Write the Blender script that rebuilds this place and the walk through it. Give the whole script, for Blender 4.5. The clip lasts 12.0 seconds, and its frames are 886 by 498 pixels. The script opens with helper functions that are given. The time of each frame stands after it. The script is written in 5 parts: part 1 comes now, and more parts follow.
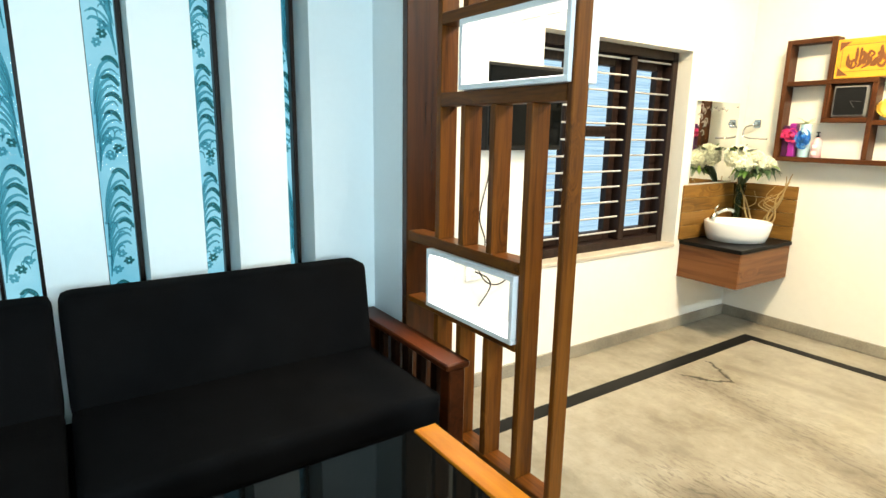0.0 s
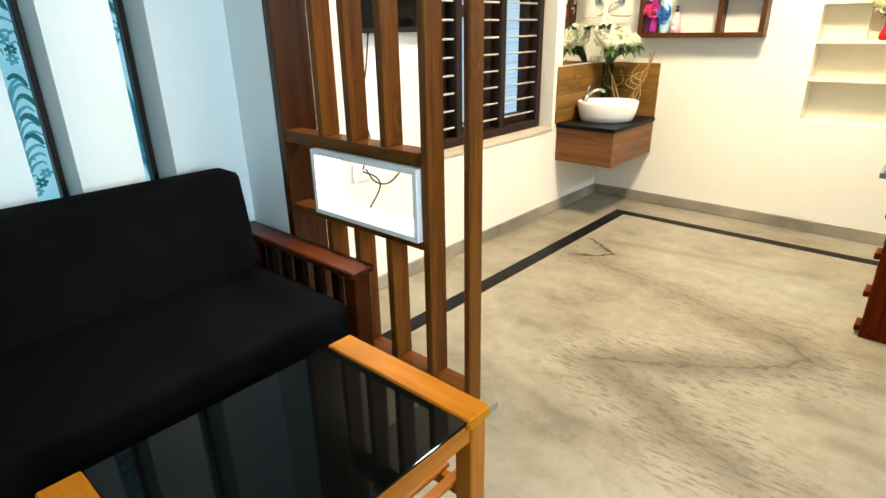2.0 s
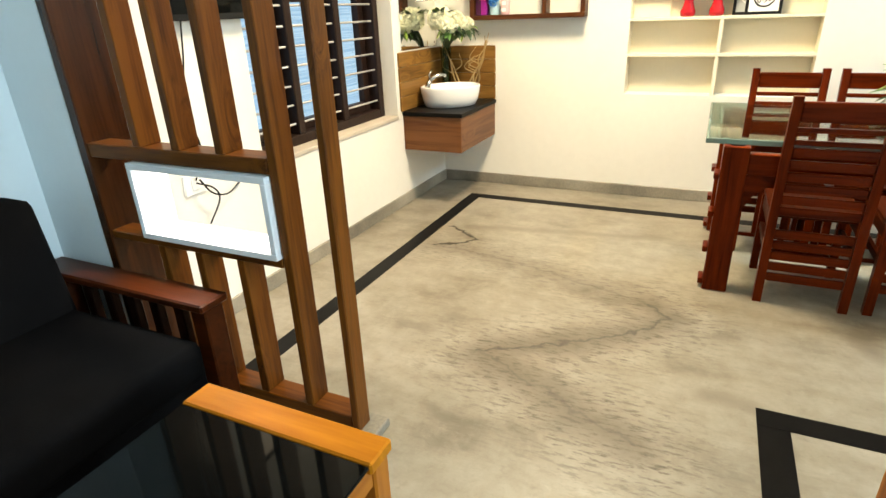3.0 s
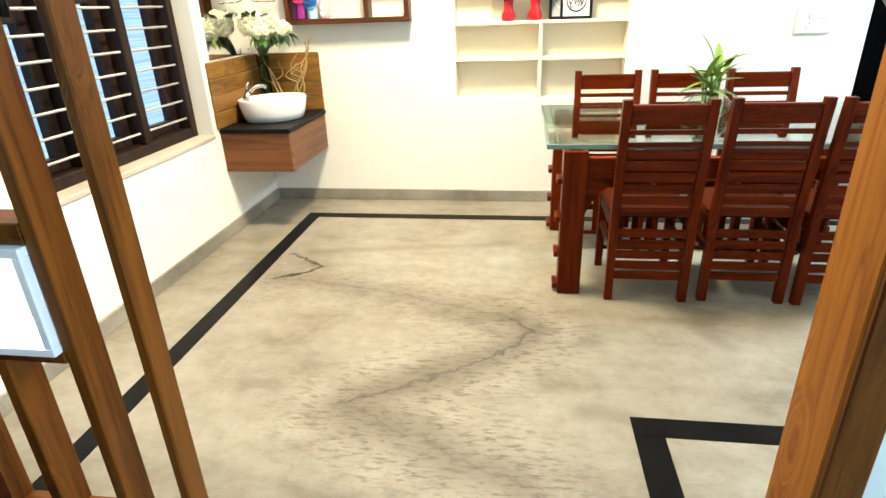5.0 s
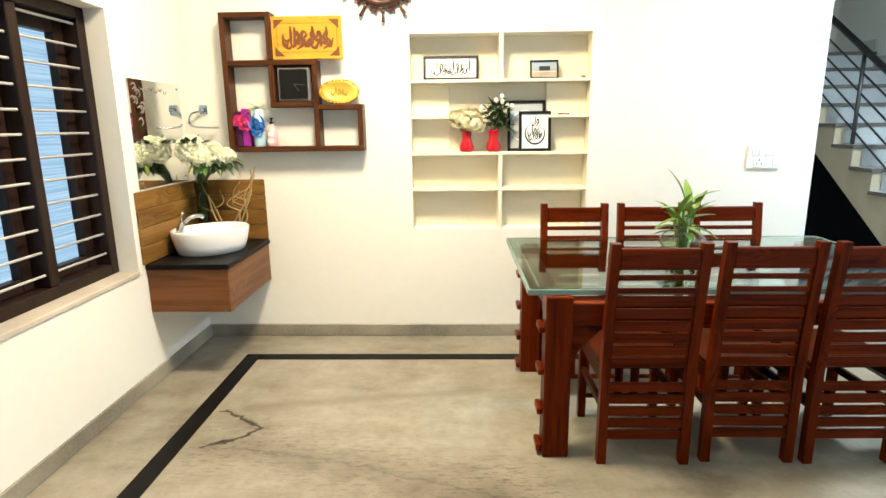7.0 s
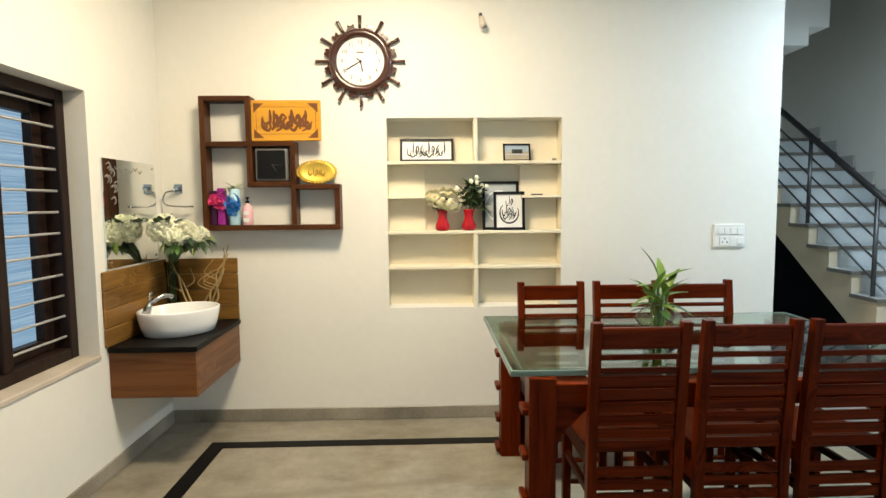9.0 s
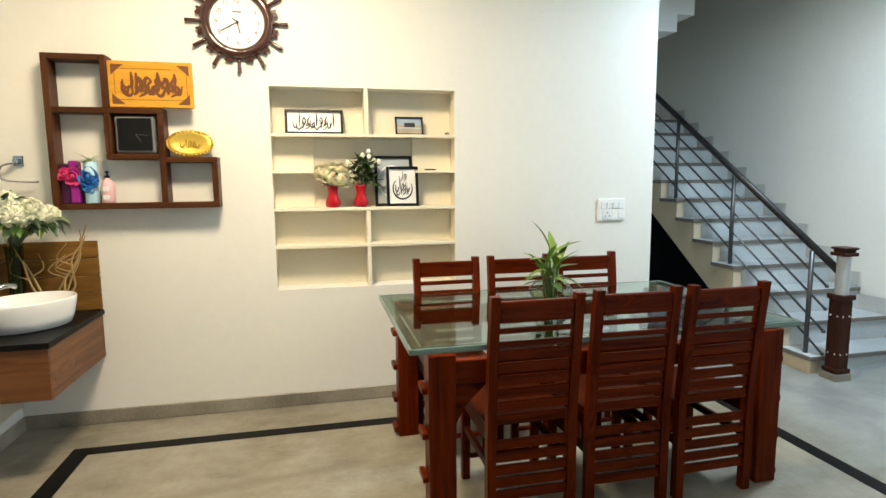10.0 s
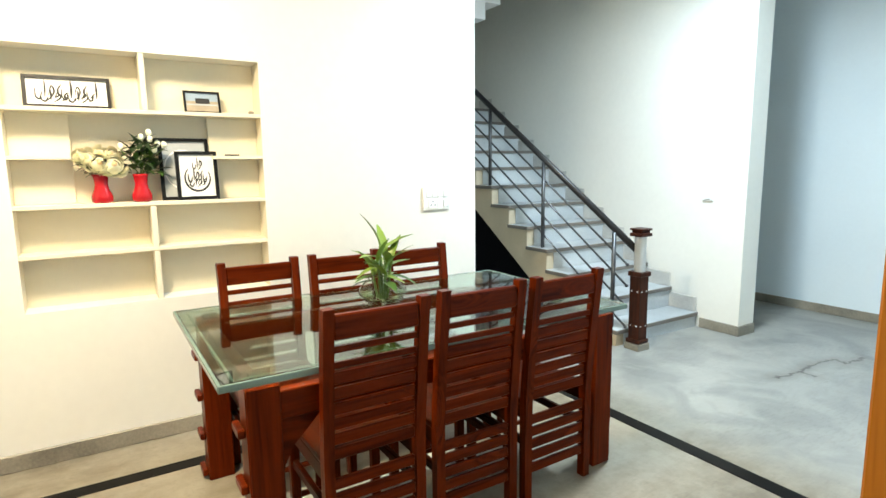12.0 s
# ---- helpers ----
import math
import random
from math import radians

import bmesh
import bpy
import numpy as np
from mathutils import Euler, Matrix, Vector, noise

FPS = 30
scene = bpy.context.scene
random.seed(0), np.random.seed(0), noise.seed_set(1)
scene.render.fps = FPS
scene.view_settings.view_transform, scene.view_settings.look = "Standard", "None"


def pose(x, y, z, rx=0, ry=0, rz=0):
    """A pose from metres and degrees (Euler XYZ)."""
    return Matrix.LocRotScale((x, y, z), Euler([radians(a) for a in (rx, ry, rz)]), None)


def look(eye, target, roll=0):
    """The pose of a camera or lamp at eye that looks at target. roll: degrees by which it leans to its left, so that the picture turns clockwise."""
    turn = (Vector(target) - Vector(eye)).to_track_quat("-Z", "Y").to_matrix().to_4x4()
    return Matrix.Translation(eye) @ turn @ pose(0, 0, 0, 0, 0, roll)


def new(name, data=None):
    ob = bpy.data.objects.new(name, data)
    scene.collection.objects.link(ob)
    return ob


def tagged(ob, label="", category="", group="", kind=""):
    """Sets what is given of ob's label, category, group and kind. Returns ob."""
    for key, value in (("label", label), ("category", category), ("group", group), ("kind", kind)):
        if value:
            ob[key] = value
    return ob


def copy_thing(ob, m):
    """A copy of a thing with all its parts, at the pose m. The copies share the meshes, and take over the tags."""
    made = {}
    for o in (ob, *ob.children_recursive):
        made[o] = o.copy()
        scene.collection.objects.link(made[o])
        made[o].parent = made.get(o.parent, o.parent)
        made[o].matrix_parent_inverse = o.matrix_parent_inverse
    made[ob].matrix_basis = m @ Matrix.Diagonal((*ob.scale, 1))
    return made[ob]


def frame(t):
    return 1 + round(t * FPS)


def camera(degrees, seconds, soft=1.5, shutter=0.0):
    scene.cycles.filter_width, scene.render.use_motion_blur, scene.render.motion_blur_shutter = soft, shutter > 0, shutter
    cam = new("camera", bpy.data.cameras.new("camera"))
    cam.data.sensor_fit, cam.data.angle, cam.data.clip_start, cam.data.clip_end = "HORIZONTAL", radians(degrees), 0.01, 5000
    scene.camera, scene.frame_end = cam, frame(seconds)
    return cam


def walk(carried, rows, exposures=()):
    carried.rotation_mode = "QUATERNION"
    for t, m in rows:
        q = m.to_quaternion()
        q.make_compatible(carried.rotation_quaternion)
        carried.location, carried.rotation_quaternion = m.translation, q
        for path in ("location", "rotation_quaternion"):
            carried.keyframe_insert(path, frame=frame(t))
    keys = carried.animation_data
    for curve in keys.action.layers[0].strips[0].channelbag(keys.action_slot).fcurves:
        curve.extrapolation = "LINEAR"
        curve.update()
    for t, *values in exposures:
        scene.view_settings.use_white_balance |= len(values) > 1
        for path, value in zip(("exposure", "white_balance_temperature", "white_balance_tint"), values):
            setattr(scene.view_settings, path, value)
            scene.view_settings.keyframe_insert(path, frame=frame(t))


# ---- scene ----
cam = camera(76.7, 12.0)
PATH = [
    (0, (0.171, 0.068, 1.451), (1.279, 1.681, 1.038), 1.0),
    (0.5, (0.132, 0.086, 1.422), (1.29, 1.612, 0.848), 1.4),
    (1, (0.126, 0.106, 1.389), (1.364, 1.537, 0.742), 1.8),
    (1.5, (0.137, 0.155, 1.38), (1.449, 1.505, 0.705), 0.8),
    (2, (0.188, 0.264, 1.374), (1.575, 1.502, 0.638), -1.0),
    (2.5, (0.262, 0.34, 1.376), (1.762, 1.402, 0.588), -2.0),
    (3, (0.313, 0.42, 1.355), (1.971, 1.218, 0.572), -2.3),
    (3.5, (0.326, 0.483, 1.376), (2.093, 0.991, 0.59), -2.5),
    (5.5, (0.706, 0.541, 1.364), (2.535, 0.78, 0.591), -1.5),
    (6, (0.823, 0.58, 1.368), (2.687, 0.745, 0.663), -0.5),
    (6.5, (0.914, 0.667, 1.416), (2.835, 0.765, 0.867), -1.2),
    (7, (0.949, 0.698, 1.43), (2.901, 0.754, 0.998), -0.7),
    (9, (0.968, 0.739, 1.444), (2.96, 0.686, 1.278), -0.5),
    (9.5, (1.008, 0.746, 1.431), (2.979, 0.484, 1.215), -0.6),
    (10, (1.07, 0.745, 1.42), (3.007, 0.31, 1.177), -0.5),
    (10.5, (1.169, 0.729, 1.419), (3.075, 0.177, 1.17), -0.5),
    (11, (1.275, 0.712, 1.434), (3.144, 0.037, 1.209), -0.9),
    (11.5, (1.352, 0.686, 1.414), (3.151, -0.143, 1.139), -0.3),
    (12, (1.432, 0.684, 1.414), (3.112, -0.362, 1.124), -0.7),
]
EXPOSURES = [(0.0, 0.3, 6900, 10), (0.5, 0.05, 6900, 10), (1.0, -0.15, 6900, 10), (1.5, 0.0, 6950, 12), (2.5, 0.15, 6950, 13), (3.5, 0.0, 6850, 12), (5.5, 0.47, 6350, 12), (6.0, 0.47, 6400, 12), (7.0, 0.0, 6500, 13), (9.0, -0.68, 6450, 13), (10.5, -0.58, 6450, 13), (11.5, -0.34, 6550, 12), (12.0, 0.03, 6600, 12)]
DINING_W, STAIR_W, LIVING_W, BOX_W = 135.0, 130.0, 165.0, 6.0
SLIT_GLOW, WINDOW_GLOW = 0.95, 0.95
walk(cam, [(t, look(eye, target, roll)) for t, eye, target, roll in PATH], EXPOSURES)

# ---------------------------------------------------------------- light
world = bpy.data.worlds.new("world")
scene.world = world
world.use_nodes = True
wn = world.node_tree.nodes
sky = wn.new("ShaderNodeTexSky")
sky.sky_type = "NISHITA"
sky.sun_disc = False
sky.sun_elevation = radians(35)
sky.sun_rotation = radians(200)
world.node_tree.links.new(sky.outputs[0], wn["Background"].inputs[0])
wn["Background"].inputs[1].default_value = 0.08


def area_lamp(name, m, size, watts, colour, size_y=None):
    data = bpy.data.lights.new(name, "AREA")
    data.energy, data.color, data.size = watts, colour, size
    if size_y:
        data.shape, data.size_y = "RECTANGLE", size_y
    ob = new(name, data)
    ob.matrix_world = m
    return ob


CEIL = 3.1
area_lamp("dining_ceiling_light_beam", pose(3.25, 1.0, CEIL - 0.07), 0.5, DINING_W, (1.0, 0.84, 0.57))
area_lamp("stair_ceiling_light_beam", pose(3.6, -2.45, CEIL - 0.07), 0.35, STAIR_W, (0.66, 0.86, 1.0))
area_lamp("living_window_daylight", pose(0.55, -3.28, 1.55, 90, 0, 0), 1.8, LIVING_W, (0.62, 0.86, 1.0), 1.4)

# ---------------------------------------------------------------- materials


def nodes_of(name):
    m = bpy.data.materials.new(name)
    m.use_nodes = True
    return m, m.node_tree.nodes, m.node_tree.links, m.node_tree.nodes["Principled BSDF"]


def ramp(nodes, stops):
    r = nodes.new("ShaderNodeValToRGB")
    els = r.color_ramp.elements
    els[0].position, els[0].color = stops[0][0], (*stops[0][1], 1)
    els[1].position, els[1].color = stops[-1][0], (*stops[-1][1], 1)
    for p, c in stops[1:-1]:
        e = els.new(p)
        e.color = (*c, 1)
    return r


def shade(c, k):
    return tuple(min(1, v * k) for v in c)


def plain(name, colour, rough=0.5, metal=0.0, vary=0.08, scale=18.0, bump=0.03, coat=0.0, spec=0.5):
    """A surface with two scales of unevenness."""
    m, n, l, b = nodes_of(name)
    co = n.new("ShaderNodeTexCoord")
    big, fine = n.new("ShaderNodeTexNoise"), n.new("ShaderNodeTexNoise")
    big.inputs["Scale"].default_value, big.inputs["Detail"].default_value = scale * 0.12, 4
    fine.inputs["Scale"].default_value, fine.inputs["Detail"].default_value = scale * 4, 5
    l.new(co.outputs["Object"], big.inputs["Vector"])
    l.new(co.outputs["Object"], fine.inputs["Vector"])
    mix = n.new("ShaderNodeMath")
    mix.operation = "MULTIPLY_ADD"
    mix.inputs[1].default_value = 0.35
    l.new(fine.outputs[0], mix.inputs[0])
    l.new(big.outputs[0], mix.inputs[2])
    r = ramp(n, [(0.4, shade(colour, 1 - vary)), (0.95, shade(colour, 1 + vary))])
    l.new(mix.outputs[0], r.inputs[0])
    l.new(r.outputs[0], b.inputs["Base Color"])
    b.inputs["Roughness"].default_value, b.inputs["Metallic"].default_value = rough, metal
    b.inputs["Coat Weight"].default_value = coat
    b.inputs["Specular IOR Level"].default_value = spec
    if bump:
        bp = n.new("ShaderNodeBump")
        bp.inputs["Strength"].default_value, bp.inputs["Distance"].default_value = bump, 0.01
        l.new(fine.outputs[0], bp.inputs["Height"])
        l.new(bp.outputs[0], b.inputs["Normal"])
    return m


def wood(name, dark, light, axis="z", rough=0.35, coat=0.3, scale=1.0, contrast=1.0, spread=(0.3, 0.75), spec=0.16, knots=0.06):
    """Grained timber, the grain along the axis given."""
    m, n, l, b = nodes_of(name)
    co, info = n.new("ShaderNodeTexCoord"), n.new("ShaderNodeObjectInfo")
    shift = n.new("ShaderNodeVectorMath")
    shift.operation = "MULTIPLY_ADD"
    l.new(info.outputs["Random"], shift.inputs[0])
    shift.inputs[1].default_value = (3.7, 5.1, 7.3)
    l.new(co.outputs["Object"], shift.inputs[2])
    mp = n.new("ShaderNodeMapping")
    s = [22 * scale, 22 * scale, 22 * scale]
    s["xyz".index(axis)] = 1.3 * scale
    mp.inputs["Scale"].default_value = s
    l.new(shift.outputs[0], mp.inputs["Vector"])
    a, f = n.new("ShaderNodeTexNoise"), n.new("ShaderNodeTexNoise")
    a.inputs["Scale"].default_value, a.inputs["Detail"].default_value, a.inputs["Distortion"].default_value = 1.0, 3, 1.2
    f.inputs["Scale"].default_value, f.inputs["Detail"].default_value = 6.0, 6
    knot, near, bend = n.new("ShaderNodeTexVoronoi"), n.new("ShaderNodeMapRange"), n.new("ShaderNodeVectorMath")
    spread_out = n.new("ShaderNodeMapping")
    ks = [5.0, 5.0, 5.0]
    ks["xyz".index(axis)] = 1.7
    spread_out.inputs["Scale"].default_value = ks
    l.new(shift.outputs[0], spread_out.inputs["Vector"])
    l.new(spread_out.outputs[0], knot.inputs["Vector"])
    knot.inputs["Scale"].default_value = 1.0
    near.interpolation_type = "SMOOTHSTEP"
    near.inputs["From Min"].default_value, near.inputs["From Max"].default_value = 0.34, 0.04
    l.new(knot.outputs["Distance"], near.inputs["Value"])
    bend.operation = "MULTIPLY_ADD"
    bend.inputs[1].default_value = (2.2, 2.2, 2.2)
    l.new(near.outputs[0], bend.inputs[0])
    l.new(mp.outputs[0], bend.inputs[2])
    l.new(bend.outputs[0], a.inputs["Vector"])
    l.new(bend.outputs[0], f.inputs["Vector"])
    mx = n.new("ShaderNodeMath")
    mx.operation = "MULTIPLY_ADD"
    mx.inputs[1].default_value = 0.3 * contrast
    l.new(f.outputs[0], mx.inputs[0])
    l.new(a.outputs[0], mx.inputs[2])
    mid = tuple((p + q) / 2 for p, q in zip(dark, light))
    r = ramp(n, [(spread[0] + 0.12, dark), (0.62, mid), (spread[1] + 0.12, light)])
    dip = n.new("ShaderNodeMath")
    dip.operation = "MULTIPLY_ADD"
    dip.inputs[1].default_value = -knots
    l.new(near.outputs[0], dip.inputs[0])
    l.new(mx.outputs[0], dip.inputs[2])
    l.new(dip.outputs[0], r.inputs[0])
    l.new(r.outputs[0], b.inputs["Base Color"])
    b.inputs["Roughness"].default_value, b.inputs["Coat Weight"].default_value = rough, coat
    b.inputs["Coat Roughness"].default_value = 0.25
    b.inputs["Specular IOR Level"].default_value = spec
    bp = n.new("ShaderNodeBump")
    bp.inputs["Strength"].default_value, bp.inputs["Distance"].default_value = 0.08, 0.004
    l.new(f.outputs[0], bp.inputs["Height"])
    l.new(bp.outputs[0], b.inputs["Normal"])
    return m


def glow(name, colour, strength):
    m, n, l, b = nodes_of(name)
    b.inputs["Base Color"].default_value = (*colour, 1)
    b.inputs["Emission Color"].default_value = (*colour, 1)
    b.inputs["Emission Strength"].default_value = strength
    return m


def pane_glass(name, tint, gloss=0.12, rough=0.02, front=0.02):
    """Thin window glass: mostly clear, glossier at grazing angles."""
    m, n, l, b = nodes_of(name)
    n.remove(b)
    t, g, mix, lw = n.new("ShaderNodeBsdfTransparent"), n.new("ShaderNodeBsdfGlossy"), n.new("ShaderNodeMixShader"), n.new("ShaderNodeLayerWeight")
    t.inputs[0].default_value = (*tint, 1)
    g.inputs["Roughness"].default_value = rough
    power, part_of = n.new("ShaderNodeMath"), n.new("ShaderNodeMath")
    power.operation, part_of.operation = "POWER", "MULTIPLY_ADD"
    power.inputs[1].default_value = 4.0
    part_of.inputs[1].default_value, part_of.inputs[2].default_value = gloss * 4, front
    l.new(lw.outputs["Facing"], power.inputs[0])
    l.new(power.outputs[0], part_of.inputs[0])
    l.new(part_of.outputs[0], mix.inputs[0])
    l.new(t.outputs[0], mix.inputs[1])
    l.new(g.outputs[0], mix.inputs[2])
    l.new(mix.outputs[0], n["Material Output"].inputs[0])
    return m


def marble_floor():
    """Cream stone with cloudy brown patches, flecks and drawn veins."""
    m, n, l, b = nodes_of("cream_marble")
    co = n.new("ShaderNodeTexCoord")
    warp = n.new("ShaderNodeTexNoise")
    warp.inputs["Scale"].default_value, warp.inputs["Detail"].default_value = 5.0, 6
    l.new(co.outputs["Object"], warp.inputs["Vector"])
    sub = n.new("ShaderNodeVectorMath")
    sub.operation = "MULTIPLY_ADD"
    sub.inputs[1].default_value = (0.10, 0.10, 0)
    l.new(warp.outputs["Color"], sub.inputs[0])
    off = n.new("ShaderNodeVectorMath")
    off.operation = "ADD"
    off.inputs[1].default_value = (-0.05, -0.05, 0)
    l.new(co.outputs["Object"], off.inputs[0])
    l.new(off.outputs[0], sub.inputs[2])
    flat = n.new("ShaderNodeVectorMath")
    flat.operation = "MULTIPLY"
    flat.inputs[1].default_value = (1, 1, 0)
    l.new(sub.outputs[0], flat.inputs[0])

    def calc(op, a, c=None, d=None):
        k = n.new("ShaderNodeMath")
        k.operation = op
        for i, v in enumerate((a, c, d)):
            if v is None:
                continue
            if isinstance(v, (int, float)):
                k.inputs[i].default_value = v
            else:
                l.new(v, k.inputs[i])
        return k.outputs[0]

    def vec(op, a, v):
        k = n.new("ShaderNodeVectorMath")
        k.operation = op
        l.new(a, k.inputs[0])
        k.inputs[1].default_value = v
        return k

    fine_warp = n.new("ShaderNodeTexNoise")
    fine_warp.inputs["Scale"].default_value, fine_warp.inputs["Detail"].default_value = 17.0, 3
    l.new(co.outputs["Object"], fine_warp.inputs["Vector"])
    jag = n.new("ShaderNodeVectorMath")
    jag.operation = "MULTIPLY_ADD"
    jag.inputs[1].default_value = (0.085, 0.085, 0)
    l.new(fine_warp.outputs["Color"], jag.inputs[0])
    l.new(vec("ADD", flat.outputs[0], (-0.0425, -0.0425, 0)).outputs[0], jag.inputs[2])
    jagged = vec("MULTIPLY", jag.outputs[0], (1, 1, 0)).outputs[0]

    def vein(p, q, width, depth, where=None):
        d = (q[0] - p[0], q[1] - p[1], 0)
        n2 = d[0] ** 2 + d[1] ** 2
        rel = vec("SUBTRACT", where or flat.outputs[0], (p[0], p[1], 0)).outputs[0]
        along = vec("DOT_PRODUCT", rel, (d[0] / n2, d[1] / n2, 0)).outputs["Value"]
        k = n.new("ShaderNodeClamp")
        l.new(along, k.inputs[0])
        sc = n.new("ShaderNodeVectorMath")
        sc.operation = "SCALE"
        sc.inputs[0].default_value = d
        l.new(k.outputs[0], sc.inputs["Scale"])
        df = n.new("ShaderNodeVectorMath")
        df.operation = "DISTANCE"
        l.new(rel, df.inputs[0])
        l.new(sc.outputs[0], df.inputs[1])
        fall = n.new("ShaderNodeMapRange")
        fall.interpolation_type = "SMOOTHSTEP"
        fall.inputs["From Max"].default_value = width
        fall.inputs["To Min"].default_value, fall.inputs["To Max"].default_value = depth, 0.0
        l.new(df.outputs["Value"], fall.inputs["Value"])
        return fall.outputs[0]

    soft, thin, swath = None, None, None
    run = [(1.88, 0.52), (2.01, 0.75), (2.09, 0.93), (2.21, 1.17), (2.30, 1.04), (2.41, 0.87), (2.53, 0.68), (2.66, 0.54), (2.80, 0.45), (2.91, 0.57), (3.02, 0.92), (3.15, 1.35), (3.21, 1.62), (3.23, 1.88)]
    for i, (p, q) in enumerate(zip(run, run[1:])):
        strong = i < 9
        for width, depth in ((0.17, 0.60 if strong else 0.32), (0.016, 0.95 if 2 < i < 9 else 0.5), (0.44, 1.0 if strong else 0.55)):
            v = vein(p, q, width, depth, jagged if width < 0.1 else None)
            if width > 0.4:
                swath = v if swath is None else calc("MAXIMUM", swath, v)
            elif width > 0.1:
                soft = v if soft is None else calc("MAXIMUM", soft, v)
            else:
                thin = v if thin is None else calc("MAXIMUM", thin, v)
    for p, q in (((3.29, -3.05), (3.26, -3.32)), ((3.26, -3.32), (3.15, -3.30)), ((3.26, -3.32), (3.28, -3.65)), ((3.28, -3.65), (3.23, -3.78)), ((3.23, -3.78), (3.16, -3.73)), ((3.16, -3.73), (3.15, -4.0))):
        thin = calc("MAXIMUM", thin, vein(p, q, 0.018, 1.0, jagged))
        soft = calc("MAXIMUM", soft, vein(p, q, 0.12, 0.25))
    for p, q in (((2.26, 0.30), (2.23, 0.12)), ((2.88, -0.28), (2.72, -0.36)), ((3.60, 1.80), (3.72, 1.05)), ((3.72, 1.05), (3.80, 0.60))):
        soft = calc("MAXIMUM", soft, vein(p, q, 0.07, 0.35))
    crack = None
    for p, q in (((3.57, 1.925), (3.50, 1.79)), ((3.50, 1.79), (3.405, 1.67)), ((3.405, 1.67), (3.315, 1.735)), ((3.315, 1.735), (3.225, 1.895))):
        v = vein(p, q, 0.020, 1.0, jagged)
        crack = v if crack is None else calc("MAXIMUM", crack, v)

    cloud, fleck, streak = n.new("ShaderNodeTexNoise"), n.new("ShaderNodeTexNoise"), n.new("ShaderNodeTexNoise")
    cloud.inputs["Scale"].default_value, cloud.inputs["Detail"].default_value = 1.6, 5
    fleck.inputs["Scale"].default_value, fleck.inputs["Detail"].default_value, fleck.inputs["Roughness"].default_value = 26.0, 6, 0.7
    streak.inputs["Scale"].default_value, streak.inputs["Detail"].default_value = 1.0, 7
    mp = n.new("ShaderNodeMapping")
    mp.inputs["Rotation"].default_value = (0, 0, radians(8))
    mp.inputs["Scale"].default_value = (9.0, 4.0, 1)
    l.new(sub.outputs[0], mp.inputs["Vector"])
    l.new(mp.outputs[0], streak.inputs["Vector"])
    l.new(sub.outputs[0], cloud.inputs["Vector"])
    l.new(co.outputs["Object"], fleck.inputs["Vector"])
    tone = ramp(n, [(0.34, (0.155, 0.131, 0.094)), (0.46, (0.245, 0.215, 0.162)), (0.62, (0.308, 0.276, 0.217))])
    l.new(calc("ADD", calc("MULTIPLY", cloud.outputs[0], 0.5), calc("MULTIPLY", streak.outputs[0], 0.5)), tone.inputs[0])

    def over(base, fac, colour):
        k = n.new("ShaderNodeMix")
        k.data_type = "RGBA"
        k.blend_type = "MIX"
        l.new(fac, k.inputs[0])
        l.new(base, k.inputs[6])
        k.inputs[7].default_value = (*colour, 1)
        return k.outputs[2]

    grit = n.new("ShaderNodeTexNoise")
    grit.inputs["Scale"].default_value, grit.inputs["Detail"].default_value, grit.inputs["Roughness"].default_value = 11.0, 10, 0.74
    l.new(sub.outputs[0], grit.inputs["Vector"])
    pale = n.new("ShaderNodeMapRange")
    pale.inputs["From Min"].default_value, pale.inputs["From Max"].default_value = 0.50, 0.72
    pale.inputs["To Max"].default_value = 0.40
    l.new(grit.outputs[0], pale.inputs["Value"])
    dull = n.new("ShaderNodeMapRange")
    dull.inputs["From Min"].default_value, dull.inputs["From Max"].default_value = 0.50, 0.30
    dull.inputs["To Max"].default_value = 0.38
    l.new(grit.outputs[0], dull.inputs["Value"])
    specks = n.new("ShaderNodeMapRange")
    specks.inputs["From Min"].default_value, specks.inputs["From Max"].default_value = 0.54, 0.68
    specks.inputs["To Max"].default_value = 0.28
    l.new(fleck.outputs[0], specks.inputs["Value"])
    col = over(tone.outputs[0], pale.outputs[0], (0.38, 0.346, 0.276))
    col = over(col, dull.outputs[0], (0.16, 0.13, 0.095))
    col = over(col, specks.outputs[0], (0.15, 0.125, 0.09))
    # the cool light by the stairs, tinted into the stone colour
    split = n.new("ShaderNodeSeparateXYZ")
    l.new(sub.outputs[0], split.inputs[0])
    cool_light = n.new("ShaderNodeMapRange")
    cool_light.interpolation_type = "SMOOTHSTEP"
    cool_light.inputs["From Min"].default_value, cool_light.inputs["From Max"].default_value = -1.75, -2.25
    cool_light.inputs["To Max"].default_value = 0.6
    l.new(split.outputs[1], cool_light.inputs["Value"])
    col = over(col, cool_light.outputs[0], (0.345, 0.362, 0.352))
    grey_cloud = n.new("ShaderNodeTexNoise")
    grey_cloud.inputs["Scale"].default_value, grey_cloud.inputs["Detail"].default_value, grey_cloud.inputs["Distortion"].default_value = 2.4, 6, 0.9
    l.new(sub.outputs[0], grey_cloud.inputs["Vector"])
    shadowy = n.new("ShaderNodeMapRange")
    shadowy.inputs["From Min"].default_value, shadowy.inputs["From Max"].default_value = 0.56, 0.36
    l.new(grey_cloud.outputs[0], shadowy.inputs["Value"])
    col = over(col, calc("MULTIPLY", cool_light.outputs[0], shadowy.outputs[0]), (0.165, 0.172, 0.165))
    dash = n.new("ShaderNodeTexNoise")
    dash.inputs["Scale"].default_value, dash.inputs["Detail"].default_value, dash.inputs["Roughness"].default_value = 1.0, 8, 0.72
